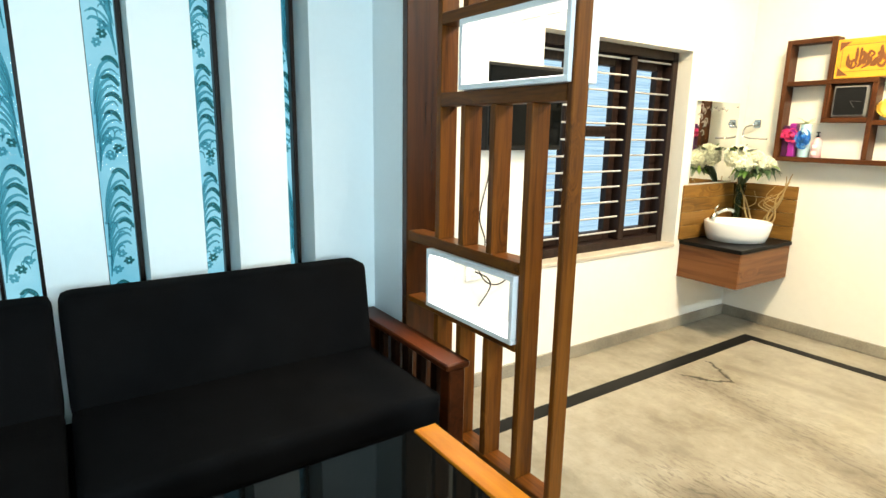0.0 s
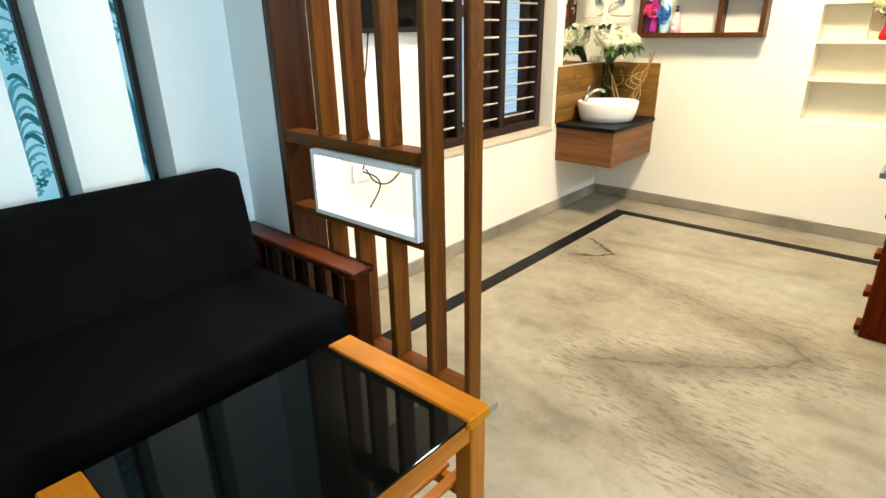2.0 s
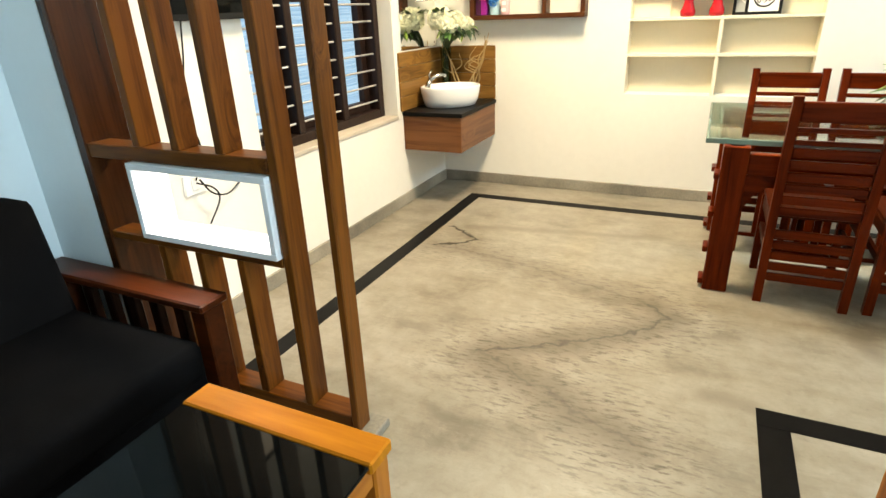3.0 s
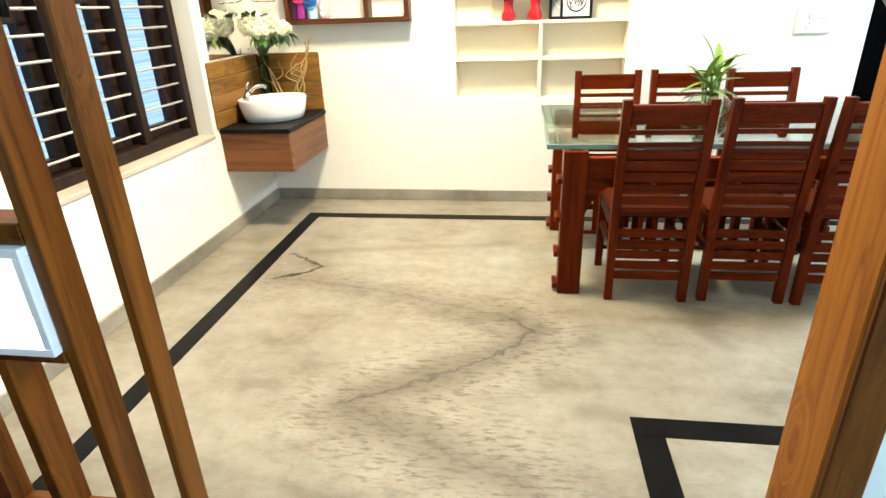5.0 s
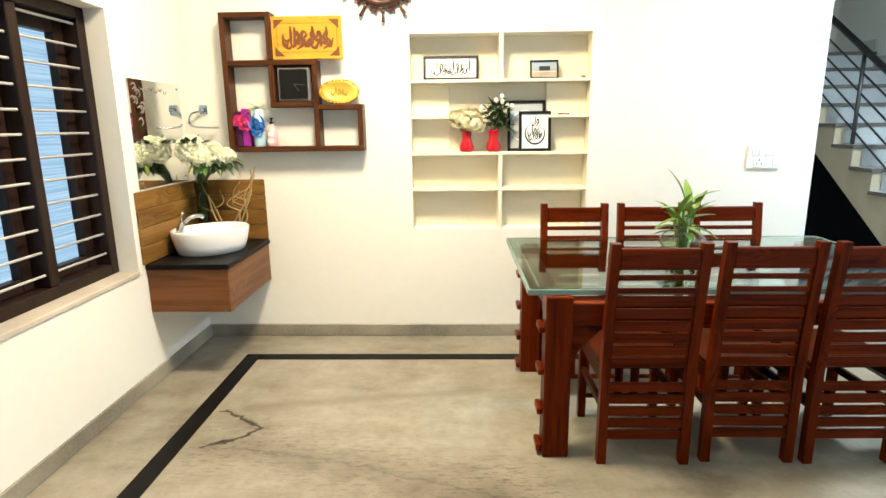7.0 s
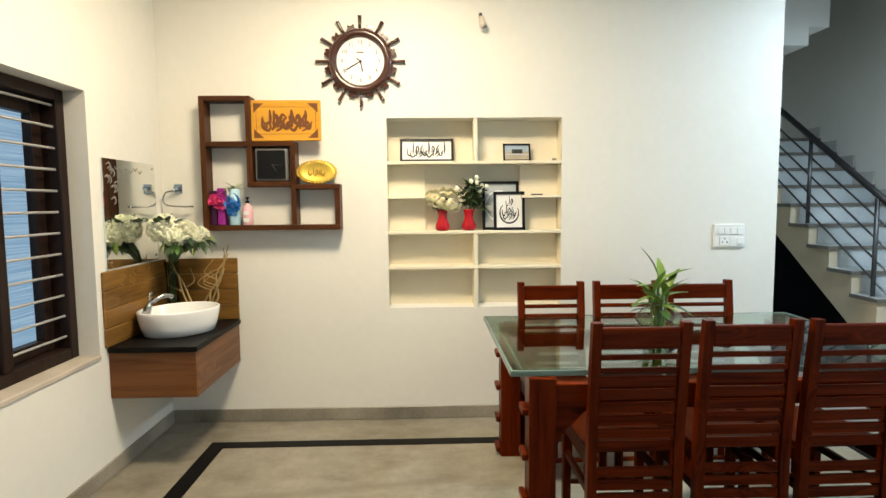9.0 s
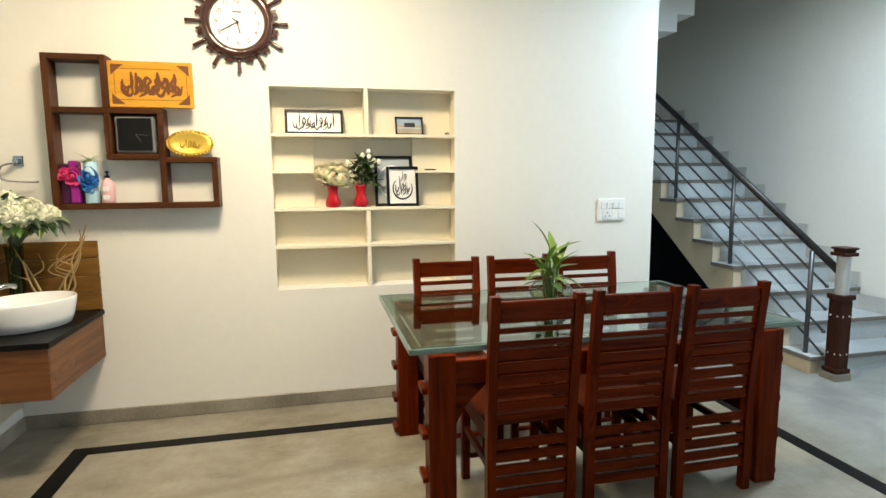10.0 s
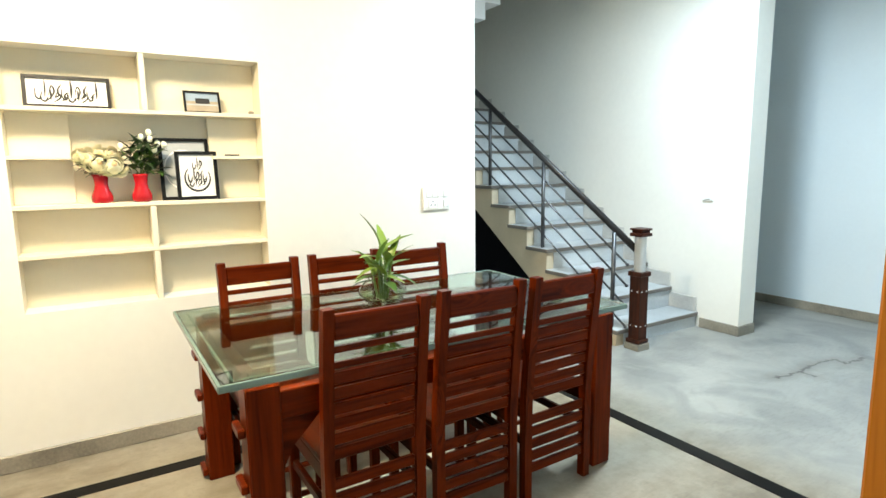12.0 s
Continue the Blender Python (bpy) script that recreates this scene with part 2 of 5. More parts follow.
    mp2 = n.new("ShaderNodeMapping")
    mp2.inputs["Rotation"].default_value = (0, 0, radians(-6))
    mp2.inputs["Scale"].default_value = (58.0, 13.0, 1)
    l.new(co.outputs["Object"], mp2.inputs["Vector"])
    l.new(mp2.outputs[0], dash.inputs["Vector"])
    cut = n.new("ShaderNodeMapRange")
    cut.inputs["From Min"].default_value, cut.inputs["From Max"].default_value = 0.50, 0.60
    l.new(dash.outputs[0], cut.inputs["Value"])
    area = n.new("ShaderNodeMapRange")
    area.inputs["From Min"].default_value, area.inputs["From Max"].default_value = 0.40, 0.62
    area.inputs["To Min"].default_value, area.inputs["To Max"].default_value = 0.75, 0.12
    l.new(cloud.outputs[0], area.inputs["Value"])
    col = over(col, calc("MULTIPLY", cut.outputs[0], calc("MAXIMUM", calc("MULTIPLY", area.outputs[0], 0.22), calc("MULTIPLY", swath, calc("MULTIPLY", grit.outputs[0], 2.0)))), (0.088, 0.070, 0.050))
    patch = calc("MULTIPLY", soft, calc("MULTIPLY", grit.outputs[0], 2.3))
    col = over(col, patch, (0.11, 0.088, 0.060))
    col = over(col, calc("MULTIPLY", thin, calc("ADD", fleck.outputs[0], 0.25)), (0.05, 0.04, 0.03))
    col = over(col, crack, (0.028, 0.022, 0.016))
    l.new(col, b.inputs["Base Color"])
    rr = n.new("ShaderNodeMapRange")
    rr.inputs["To Min"].default_value, rr.inputs["To Max"].default_value = 0.30, 0.46
    l.new(cloud.outputs[0], rr.inputs["Value"])
    l.new(rr.outputs[0], b.inputs["Roughness"])
    bp = n.new("ShaderNodeBump")
    bp.inputs["Strength"].default_value, bp.inputs["Distance"].default_value = 0.03, 0.002
    l.new(fleck.outputs[0], bp.inputs["Height"])
    l.new(bp.outputs[0], b.inputs["Normal"])
    return m


def sky_pane(name, low, high, strength, lines):
    """Distance seen through a window: pale daylight, banded where a fence or wall outside shows."""
    m, n, l, b = nodes_of(name)
    co = n.new("ShaderNodeTexCoord")
    mp = n.new("ShaderNodeMapping")
    mp.inputs["Scale"].default_value = (1.0, 1.0, lines)
    l.new(co.outputs["Object"], mp.inputs["Vector"])
    nz = n.new("ShaderNodeTexNoise")
    nz.inputs["Scale"].default_value, nz.inputs["Detail"].default_value = 2.2, 5
    l.new(mp.outputs[0], nz.inputs["Vector"])
    r = ramp(n, [(0.35, low), (0.65, high)])
    l.new(nz.outputs[0], r.inputs[0])
    b.inputs["Base Color"].default_value = (0, 0, 0, 1)
    b.inputs["Roughness"].default_value = 1.0
    l.new(r.outputs[0], b.inputs["Emission Color"])
    b.inputs["Emission Strength"].default_value = strength
    return m


WALL = plain("cream_wall_paint", (0.80, 0.78, 0.71), 0.55, vary=0.05, scale=5, bump=0.08)
WALL_BLUE = plain("pale_blue_wall_paint", (0.72, 0.80, 0.83), 0.55, vary=0.03, scale=9, bump=0.06)
NICHE_PAINT = plain("cream_niche_paint", (0.80, 0.735, 0.575), 0.55, vary=0.04, scale=9, bump=0.05)
CEILING = plain("white_ceiling_paint", (0.80, 0.80, 0.78), 0.7, vary=0.02)
FLOOR = marble_floor()
BLACK_STONE = plain("black_granite", (0.0075, 0.0068, 0.0063), 0.35, vary=0.35, scale=60, bump=0.01, spec=0.05)
SKIRT = plain("grey_stone_skirting", (0.255, 0.228, 0.180), 0.4, vary=0.5, scale=22, bump=0.05)
TEAK_Z = wood("screen_teak_upright", (0.032, 0.0076, 0.0011), (0.150, 0.048, 0.0058), "z", 0.4, 0.0, 1.0, 1.8, knots=0.22)
TEAK_Y = wood("screen_teak_across", (0.032, 0.0076, 0.0011), (0.150, 0.048, 0.0058), "y", 0.4, 0.0, 1.0, 1.8, knots=0.22)
ORANGE_Y = wood("honey_wood_y", (0.30, 0.092, 0.004), (0.47, 0.170, 0.010), "y", 0.45, 0.0, 0.8, spec=0.05)
ORANGE_X = wood("honey_wood_x", (0.27, 0.075, 0.006), (0.42, 0.14, 0.014), "x", 0.36, 0.0, 0.8)
ORANGE_Z = wood("honey_wood_z", (0.27, 0.075, 0.006), (0.42, 0.14, 0.014), "z", 0.36, 0.0, 0.8)
SOFA_WOOD = wood("sofa_mahogany", (0.028, 0.0055, 0.001), (0.068, 0.0145, 0.0027), "y", 0.38, 0.0)
# darkened sofa wood: the arm slats carry their shade in the colour
SOFA_SHADED = wood("shaded_sofa_slat", (0.006, 0.0016, 0.0006), (0.018, 0.0045, 0.0014), "z", 0.4, 0.0)
CHAIR_Z = wood("dining_mahogany_upright", (0.036, 0.0034, 0.0004), (0.125, 0.0150, 0.0012), "z", 0.30, 0.0, spec=0.07)
CHAIR_Y = wood("dining_mahogany_across", (0.036, 0.0034, 0.0004), (0.125, 0.0150, 0.0012), "y", 0.30, 0.0, spec=0.07)
# same mahogany, darkened: shade on seats, side rails and end aprons is in the colour
CHAIR_X_SHADED = wood("dining_mahogany_shaded", (0.016, 0.002, 0.0005), (0.046, 0.0058, 0.0007), "x", 0.35, 0.0, spec=0.06)
SHELF_Z = wood("walnut_shelf", (0.034, 0.0105, 0.0032), (0.096, 0.033, 0.0098), "z", 0.4, 0.0)
SHELF_Y = wood("walnut_shelf_across", (0.034, 0.0105, 0.0032), (0.096, 0.033, 0.0098), "y", 0.4, 0.0)
VANITY = wood("brown_vanity_laminate", (0.10, 0.032, 0.008), (0.20, 0.076, 0.022), "x", 0.38, 0.15, 0.8)
VANITY_Y = wood("brown_vanity_laminate_side", (0.10, 0.032, 0.008), (0.20, 0.076, 0.022), "y", 0.38, 0.15, 0.8)
PLANK_X = wood("rustic_plank_x", (0.078, 0.034, 0.006), (0.245, 0.122, 0.028), "x", 0.45, 0.1, 0.7, 1.6)
PLANK_Y = wood("rustic_plank_y", (0.078, 0.034, 0.006), (0.245, 0.122, 0.028), "y", 0.45, 0.1, 0.7, 1.6)
WINDOW_WOOD = wood("dark_window_timber", (0.009, 0.005, 0.004), (0.027, 0.014, 0.010), "z", 0.4, 0.05)
PLAQUE_WOOD = wood("yellow_plaque_wood", (0.55, 0.25, 0.02), (0.72, 0.36, 0.04), "y", 0.35, 0.3, 0.6)
PLAQUE_CARVE = plain("brown_carving", (0.15, 0.047, 0.007), 0.5)
GOLD = plain("gilt_plate", (0.82, 0.57, 0.10), 0.38, 0.75, vary=0.15, scale=40, bump=0.1)
BLACK_CLOTH = plain("black_upholstery", (0.0042, 0.0042, 0.0045), 0.95, vary=0.3, scale=60, bump=0.12, spec=0.02)
BLACK_GLASS = plain("black_table_glass", (0.002, 0.0025, 0.0025), 0.04, vary=0.1, bump=0.0, spec=0.10)
BLACK = plain("black_plastic", (0.006, 0.006, 0.0065), 0.45, vary=0.2, spec=0.2)
# near-black colour for the dark space under the stairs
VOID = plain("black_understair_fill", (0.004, 0.004, 0.005), 0.9, spec=0.05)
WHITE_GLOSS = plain("white_ceramic", (0.86, 0.86, 0.84), 0.1, vary=0.02, bump=0.0, coat=0.3)
WHITE_BOX = plain("white_box_enamel", (0.80, 0.83, 0.85), 0.4, vary=0.03, bump=0.02)
WHITE_PLASTIC = plain("white_switch_plastic", (0.84, 0.84, 0.80), 0.3, vary=0.02, bump=0.0)
CHROME = plain("chrome", (0.56, 0.56, 0.55), 0.12, 1.0, vary=0.05, bump=0.0)
STEEL = plain("brushed_steel", (0.11, 0.112, 0.115), 0.45, 0.9, vary=0.1, bump=0.02)
DARK_RAIL = plain("dark_rail_paint", (0.012, 0.010, 0.010), 0.4, vary=0.2)
BAR_GREY = plain("pale_grey_bar_paint", (0.48, 0.47, 0.46), 0.4, vary=0.08)
TREAD = plain("white_stair_marble", (0.46, 0.49, 0.50), 0.28, vary=0.28, scale=16, bump=0.02)
RISER = plain("grey_white_riser_marble", (0.50, 0.53, 0.54), 0.3, vary=0.28, scale=16, bump=0.02)
NEWEL_WOOD = wood("newel_dark_wood", (0.016, 0.0042, 0.0018), (0.058, 0.0150, 0.0058), "z", 0.4, 0.0)
NECK = plain("pale_steel_neck", (0.55, 0.55, 0.53), 0.35, 0.5)
NOSING = plain("brown_tread_edge", (0.15, 0.13, 0.11), 0.3, vary=0.2)
STRINGER = plain("beige_stringer_paint", (0.56, 0.465, 0.325), 0.55, vary=0.14)
RED = plain("red_vase_glaze", (0.46, 0.008, 0.014), 0.2, vary=0.08, bump=0.0)
CREAM_PETAL = plain("cream_petal", (0.96, 0.87, 0.63), 0.7, vary=0.15, scale=40)
WHITE_PETAL = plain("white_petal", (0.94, 0.93, 0.72), 0.7, vary=0.12, scale=40)
LEAF = plain("dark_leaf", (0.026, 0.055, 0.018), 0.45, vary=0.4, scale=40)
LEAF_MID = plain("mid_green_leaf", (0.06, 0.14, 0.022), 0.4, vary=0.4, scale=30)
LEAF_LIGHT = plain("bright_leaf", (0.17, 0.27, 0.035), 0.4, vary=0.45, scale=30)
STEM = plain("green_stem", (0.12, 0.22, 0.05), 0.5, vary=0.3)
TWIG = plain("golden_twig", (0.42, 0.28, 0.11), 0.6, vary=0.3, scale=50, bump=0.2)
PAPER = plain("white_paper", (0.80, 0.80, 0.78), 0.6, vary=0.02, bump=0.0)
GREY_PAPER = plain("grey_card", (0.42, 0.45, 0.46), 0.5, vary=0.1, bump=0.0)
INK = plain("black_ink", (0.012, 0.012, 0.012), 0.6, bump=0.0)
PINK = plain("pink_plastic", (0.80, 0.07, 0.24), 0.4)
PURPLE = plain("purple_card", (0.30, 0.012, 0.26), 0.45)
BLUE = plain("blue_ribbon", (0.03, 0.22, 0.62), 0.45)
PALE_BLUE = plain("pale_blue_card", (0.45, 0.68, 0.78), 0.4)
PALE_PINK = plain("pale_pink_bottle", (0.80, 0.47, 0.48), 0.3)
CLOCK_BROWN = plain("brown_clock_lacquer", (0.055, 0.018, 0.010), 0.2, vary=0.3, coat=0.5)
PHOTO_SKY = plain("photo_sky", (0.30, 0.38, 0.46), 0.4, vary=0.2, scale=40)
PHOTO_SAND = plain("photo_sand", (0.36, 0.30, 0.22), 0.4, vary=0.3, scale=80)
MIRROR = plain("mirror_silver", (0.86, 0.88, 0.86), 0.02, 1.0, vary=0.01, bump=0.0)
ETCH = plain("mirror_etching", (0.22, 0.20, 0.17), 0.6)
TEAL = pane_glass("teal_etching", (0.24, 0.50, 0.53), 0.05, 0.5, 0.004)
DEEP_TEAL = pane_glass("deep_green_etching", (0.06, 0.22, 0.20), 0.05, 0.5, 0.004)
TEAK_DARK = wood("dark_polished_teak", (0.012, 0.0032, 0.0009), (0.050, 0.0145, 0.003), "z", 0.24, 0.25, 1.0, 1.6, knots=0.2)
STAIR_SKIRT = plain("pale_stair_skirting", (0.50, 0.48, 0.44), 0.4, vary=0.3, scale=20)
ROD = plain("dark_steel_rod", (0.10, 0.105, 0.11), 0.35, 0.8, vary=0.1)
WINDOW_GLASS = pane_glass("window_glass", (0.92, 0.96, 1.0), 0.10, 0.02, 0.002)
VASE_GLASS = pane_glass("clear_vase_glass", (0.93, 0.96, 0.93), 0.22, 0.06)
DARK_VASE = pane_glass("olive_vase_glass", (0.55, 0.56, 0.42))
WATER = pane_glass("vase_water", (0.90, 0.92, 0.74), 0.2, 0.1)
TABLE_GLASS, tgn, tgl, tgb = nodes_of("green_table_glass")
tgb.inputs["Base Color"].default_value = (0.48, 0.66, 0.57, 1)
tgb.inputs["Transmission Weight"].default_value = 1.0
tgb.inputs["Roughness"].default_value = 0.03
tgb.inputs["IOR"].default_value = 1.5
GLASS_EDGE = plain("pale_green_glass_edge", (0.15, 0.22, 0.19), 0.2, vary=0.15, scale=30, bump=0.0)
FROST = plain("frosted_glass_band", (0.10, 0.15, 0.12), 0.35, vary=0.1)
OUT_SLIT = sky_pane("daylight_behind_slits", (0.16, 0.49, 0.62), (0.33, 0.69, 0.80), SLIT_GLOW, 1.5)
OUT_WINDOW = sky_pane("daylight_behind_window", (0.36, 0.60, 0.80), (0.66, 0.89, 1.0), WINDOW_GLOW, 60.0)
LED_WHITE = glow("led_diffuser", (1.0, 0.96, 0.88), 6.0)

# ---------------------------------------------------------------- building helpers
BASE = {}


def thing(name, base, label, category, group="", kind=""):
    ob = new(name)
    ob.empty_display_size = 0.1
    ob.location = base
    BASE[ob] = Vector(base)
    return tagged(ob, label, category, group, kind)


def part(name, bm, material, parent, label="", smooth=False):
    """Links a bmesh, given in the world, as one mesh under a thing or a part."""
    base = BASE[parent]
    bmesh.ops.translate(bm, verts=bm.verts, vec=-base)
    bmesh.ops.recalc_face_normals(bm, faces=bm.faces)
    me = bpy.data.meshes.new(name)
    bm.to_mesh(me)
    bm.free()
    me.materials.append(material)
    if smooth:
        for p in me.polygons:
            p.use_smooth = True
    ob = new(name, me)
    ob.parent = parent
    BASE[ob] = base
    if label:
        tagged(ob, label)
    return ob


def setting(name, bm, material, label, category):
    bmesh.ops.recalc_face_normals(bm, faces=bm.faces)
    me = bpy.data.meshes.new(name)
    bm.to_mesh(me)
    bm.free()
    me.materials.append(material)
    ob = new(name, me)
    BASE[ob] = Vector((0, 0, 0))
    return tagged(ob, label, category, "", "structure")


def add_box(bm, x0, x1, y0, y1, z0, z1, bevel=0.0, segments=1):
    vs = [bm.verts.new((x, y, z)) for x in (x0, x1) for y in (y0, y1) for z in (z0, z1)]
    fs = [bm.faces.new([vs[i] for i in f]) for f in ((0, 1, 3, 2), (4, 6, 7, 5), (0, 4, 5, 1), (2, 3, 7, 6), (0, 2, 6, 4), (1, 5, 7, 3))]
    if bevel:
        es = {e for f in fs for e in f.edges}
        bmesh.ops.bevel(bm, geom=list(es), offset=bevel, segments=segments, affect="EDGES", profile=0.6)
    return bm


def box(x0, x1, y0, y1, z0, z1, bevel=0.003, segments=1):
    return add_box(bmesh.new(), x0, x1, y0, y1, z0, z1, bevel, segments)


def prism(points, axis, a, b):
    """An outline in the two other axes, carried along the axis from a to b."""
    bm = bmesh.new()

    def at(p, d):
        return {"x": (d, p[0], p[1]), "y": (p[0], d, p[1]), "z": (p[0], p[1], d)}[axis]

    lo, hi = [bm.verts.new(at(p, a)) for p in points], [bm.verts.new(at(p, b)) for p in points]
    bm.faces.new(lo)
    bm.faces.new(hi)
    for i in range(len(points)):
        j = (i + 1) % len(points)
        bm.faces.new((lo[i], lo[j], hi[j], hi[i]))
    return bm


def lathe(profile, centre, steps=32, sx=1.0, sy=1.0, turn=0.0, bm=None):
    """A round body from (radius, height) pairs."""
    bm = bm or bmesh.new()
    rings = []
    for r, z in profile:
        ring = []
        for i in range(steps):
            a = 2 * math.pi * i / steps
            x, y = r * math.cos(a) * sx, r * math.sin(a) * sy
            ring.append(bm.verts.new((centre[0] + x * math.cos(turn) - y * math.sin(turn), centre[1] + x * math.sin(turn) + y * math.cos(turn), centre[2] + z)))
        rings.append(ring)
    for p, q in zip(rings, rings[1:]):
        for i in range(steps):
            j = (i + 1) % steps
            bm.faces.new((p[i], p[j], q[j], q[i]))
    if profile[0][0] > 1e-4:
        bm.faces.new(rings[0][::-1])
    if profile[-1][0] > 1e-4:
        bm.faces.new(rings[-1])
    return bm


def tube(points, radius, sides=8, bm=None, taper=1.0):
    """A round rod along a line of points."""
    bm = bm or bmesh.new()
    pts = [Vector(p) for p in points]
    rings = []
    for i, p in enumerate(pts):
        d = (pts[min(i + 1, len(pts) - 1)] - pts[max(i - 1, 0)]).normalized()
        u = d.orthogonal().normalized()
        if i and abs(d.dot(last)) < 0.98:
            u = (last - d * last.dot(d)).normalized()
        last = u
        w = d.cross(u)
        r = radius * (1 + (taper - 1) * i / max(1, len(pts) - 1))
        rings.append([bm.verts.new(p + r * (math.cos(2 * math.pi * k / sides) * u + math.sin(2 * math.pi * k / sides) * w)) for k in range(sides)])
    for p, q in zip(rings, rings[1:]):
        for k in range(sides):
            bm.faces.new((p[k], p[(k + 1) % sides], q[(k + 1) % sides], q[k]))
    bm.faces.new(rings[0][::-1])
    bm.faces.new(rings[-1])
    return bm


def curve_points(points, n=6):
    """A smooth line through the points (Catmull-Rom)."""
    p = [Vector(q) for q in points]
    p = [2 * p[0] - p[1]] + p + [2 * p[-1] - p[-2]]
    out = []
    for i in range(1, len(p) - 2):
        for k in range(n):
            t = k / n
            out.append(0.5 * (2 * p[i] + (p[i + 1] - p[i - 1]) * t + (2 * p[i - 1] - 5 * p[i] + 4 * p[i + 1] - p[i + 2]) * t * t + (3 * p[i] - p[i - 1] - 3 * p[i + 1] + p[i + 2]) * t ** 3))
    return out + [p[-2]]


def leaf(bm, base, way, up, length, width, droop=0.3, n=5):
    """A pointed leaf with a folded middle rib."""
    way, up = Vector(way).normalized(), Vector(up).normalized()
    side = way.cross(up).normalized()
    up = side.cross(way)
    rows = []
    for i in range(n + 1):
        t = i / n
        c = Vector(base) + way * length * t - up * droop * length * t * t
        w = width * math.sin(math.pi * min(0.97, 0.12 + 0.88 * t)) ** 0.8 / 2
        rows.append([bm.verts.new(c - side * w + up * w * 0.35), bm.verts.new(c), bm.verts.new(c + side * w + up * w * 0.35)])
    for a, b in zip(rows, rows[1:]):
        bm.faces.new((a[0], a[1], b[1], b[0]))
        bm.faces.new((a[1], a[2], b[2], b[1]))


def blossom(bm, centre, radius, rng, layers=4, facing=(0, 0, 1), spread=0.42):
    """A full, ball-like flower: shells of broad cupped petals with ruffled edges round a bud."""
    q = Vector(facing).normalized().to_track_quat("Z", "Y")
    for k in range(layers):
        t = k / max(1, layers - 1)
        n = 4 + 2 * k
        r = radius * (0.40 + 0.60 * t)
        for i in range(n):
            a = 2 * math.pi * (i + 0.5 * (k % 2)) / n + rng.uniform(-0.25, 0.25)
            half = math.pi / n * 1.25
            flare, lift = rng.uniform(0.92, 1.12), rng.uniform(-0.06, 0.06) * radius
            grid = []
            for v in range(5):
                s = v / 4
                th = math.pi * 0.80 - s * (math.pi * 0.80 - 0.25 - 1.35 * t)
                row = []
                for u in (-1.0, -0.4, 0.4, 1.0):
                    w = half * (0.55 + 0.45 * math.sin(math.pi * (0.15 + 0.7 * s)))
                    edge = 1 + (0.10 * s * math.sin(9 * u + a * 3) + (flare - 1) * s) + spread * s * s * t
                    rr = r * edge * (1 - 0.05 * abs(u))
                    p = Vector((rr * math.sin(th) * math.cos(a + u * w), rr * math.sin(th) * math.sin(a + u * w), rr * math.cos(th) * 0.85 + lift * s))
                    row.append(bm.verts.new(Vector(centre) + q @ p))
                grid.append(row)
            for g, h in zip(grid, grid[1:]):
                for u in range(3):
                    bm.faces.new((g[u], g[u + 1], h[u + 1], h[u]))


def stroke(bm, plane, points, width, thick=0.0012, n=6):
    """A brush stroke that lies on an upright plane: plane(u, v, d) gives the place."""
    pts = curve_points([(p[0], p[1], 0) for p in points], n)
    top = []
    for i, p in enumerate(pts):
        d = pts[min(i + 1, len(pts) - 1)] - pts[max(i - 1, 0)]
        s = Vector((-d.y, d.x, 0)).normalized()
        w = width * (0.35 + 0.65 * math.sin(math.pi * (i + 0.6) / (len(pts) + 0.2)))
        a, b = p + s * w / 2, p - s * w / 2
        top.append([bm.verts.new(plane(a.x, a.y, thick)), bm.verts.new(plane(b.x, b.y, thick)), bm.verts.new(plane(a.x, a.y, 0)), bm.verts.new(plane(b.x, b.y, 0))])
    for p, q in zip(top, top[1:]):
        bm.faces.new((p[0], p[1], q[1], q[0]))
        bm.faces.new((p[0], q[0], q[2], p[2]))
        bm.faces.new((p[1], p[3], q[3], q[1]))

# ---------------------------------------------------------------- the shell of the place
NX, WY, LY, SX0, SX1 = 4.636, 2.445, 2.73, 1.553, 1.701


def walls(name, boxes, material, label):
    bm = bmesh.new()
    for b in boxes:
        add_box(bm, *b)
    return setting(name, bm, material, label, "wall")


def carved_wall(name, xs, ys, zs, solid, material, label):
    """One closed mesh from a grid of cells, of which only the solid ones are filled."""
    bm = bmesh.new()
    made = {}

    def vert(i, j, k):
        if (i, j, k) not in made:
            made[i, j, k] = bm.verts.new((xs[i], ys[j], zs[k]))
        return made[i, j, k]

    n = (len(xs) - 1, len(ys) - 1, len(zs) - 1)

    def full(c):
        return all(0 <= c[d] < n[d] for d in range(3)) and solid(*c)

    for i in range(n[0]):
        for j in range(n[1]):
            for k in range(n[2]):
                if not full((i, j, k)):
                    continue
                for d in range(3):
                    for side in (0, 1):
                        other = [i, j, k]
                        other[d] += 1 if side else -1
                        if full(tuple(other)):
                            continue
                        e, f = [q for q in range(3) if q != d]
                        loop = []
                        for a, b in ((0, 0), (1, 0), (1, 1), (0, 1)):
                            c = [i, j, k]
                            c[d] += side
                            c[e] += a
                            c[f] += b
                            loop.append(vert(*c))
                        bm.faces.new(loop)
    return setting(name, bm, material, label, "wall")


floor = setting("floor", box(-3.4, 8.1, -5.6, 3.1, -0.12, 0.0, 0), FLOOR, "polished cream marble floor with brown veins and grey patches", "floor")

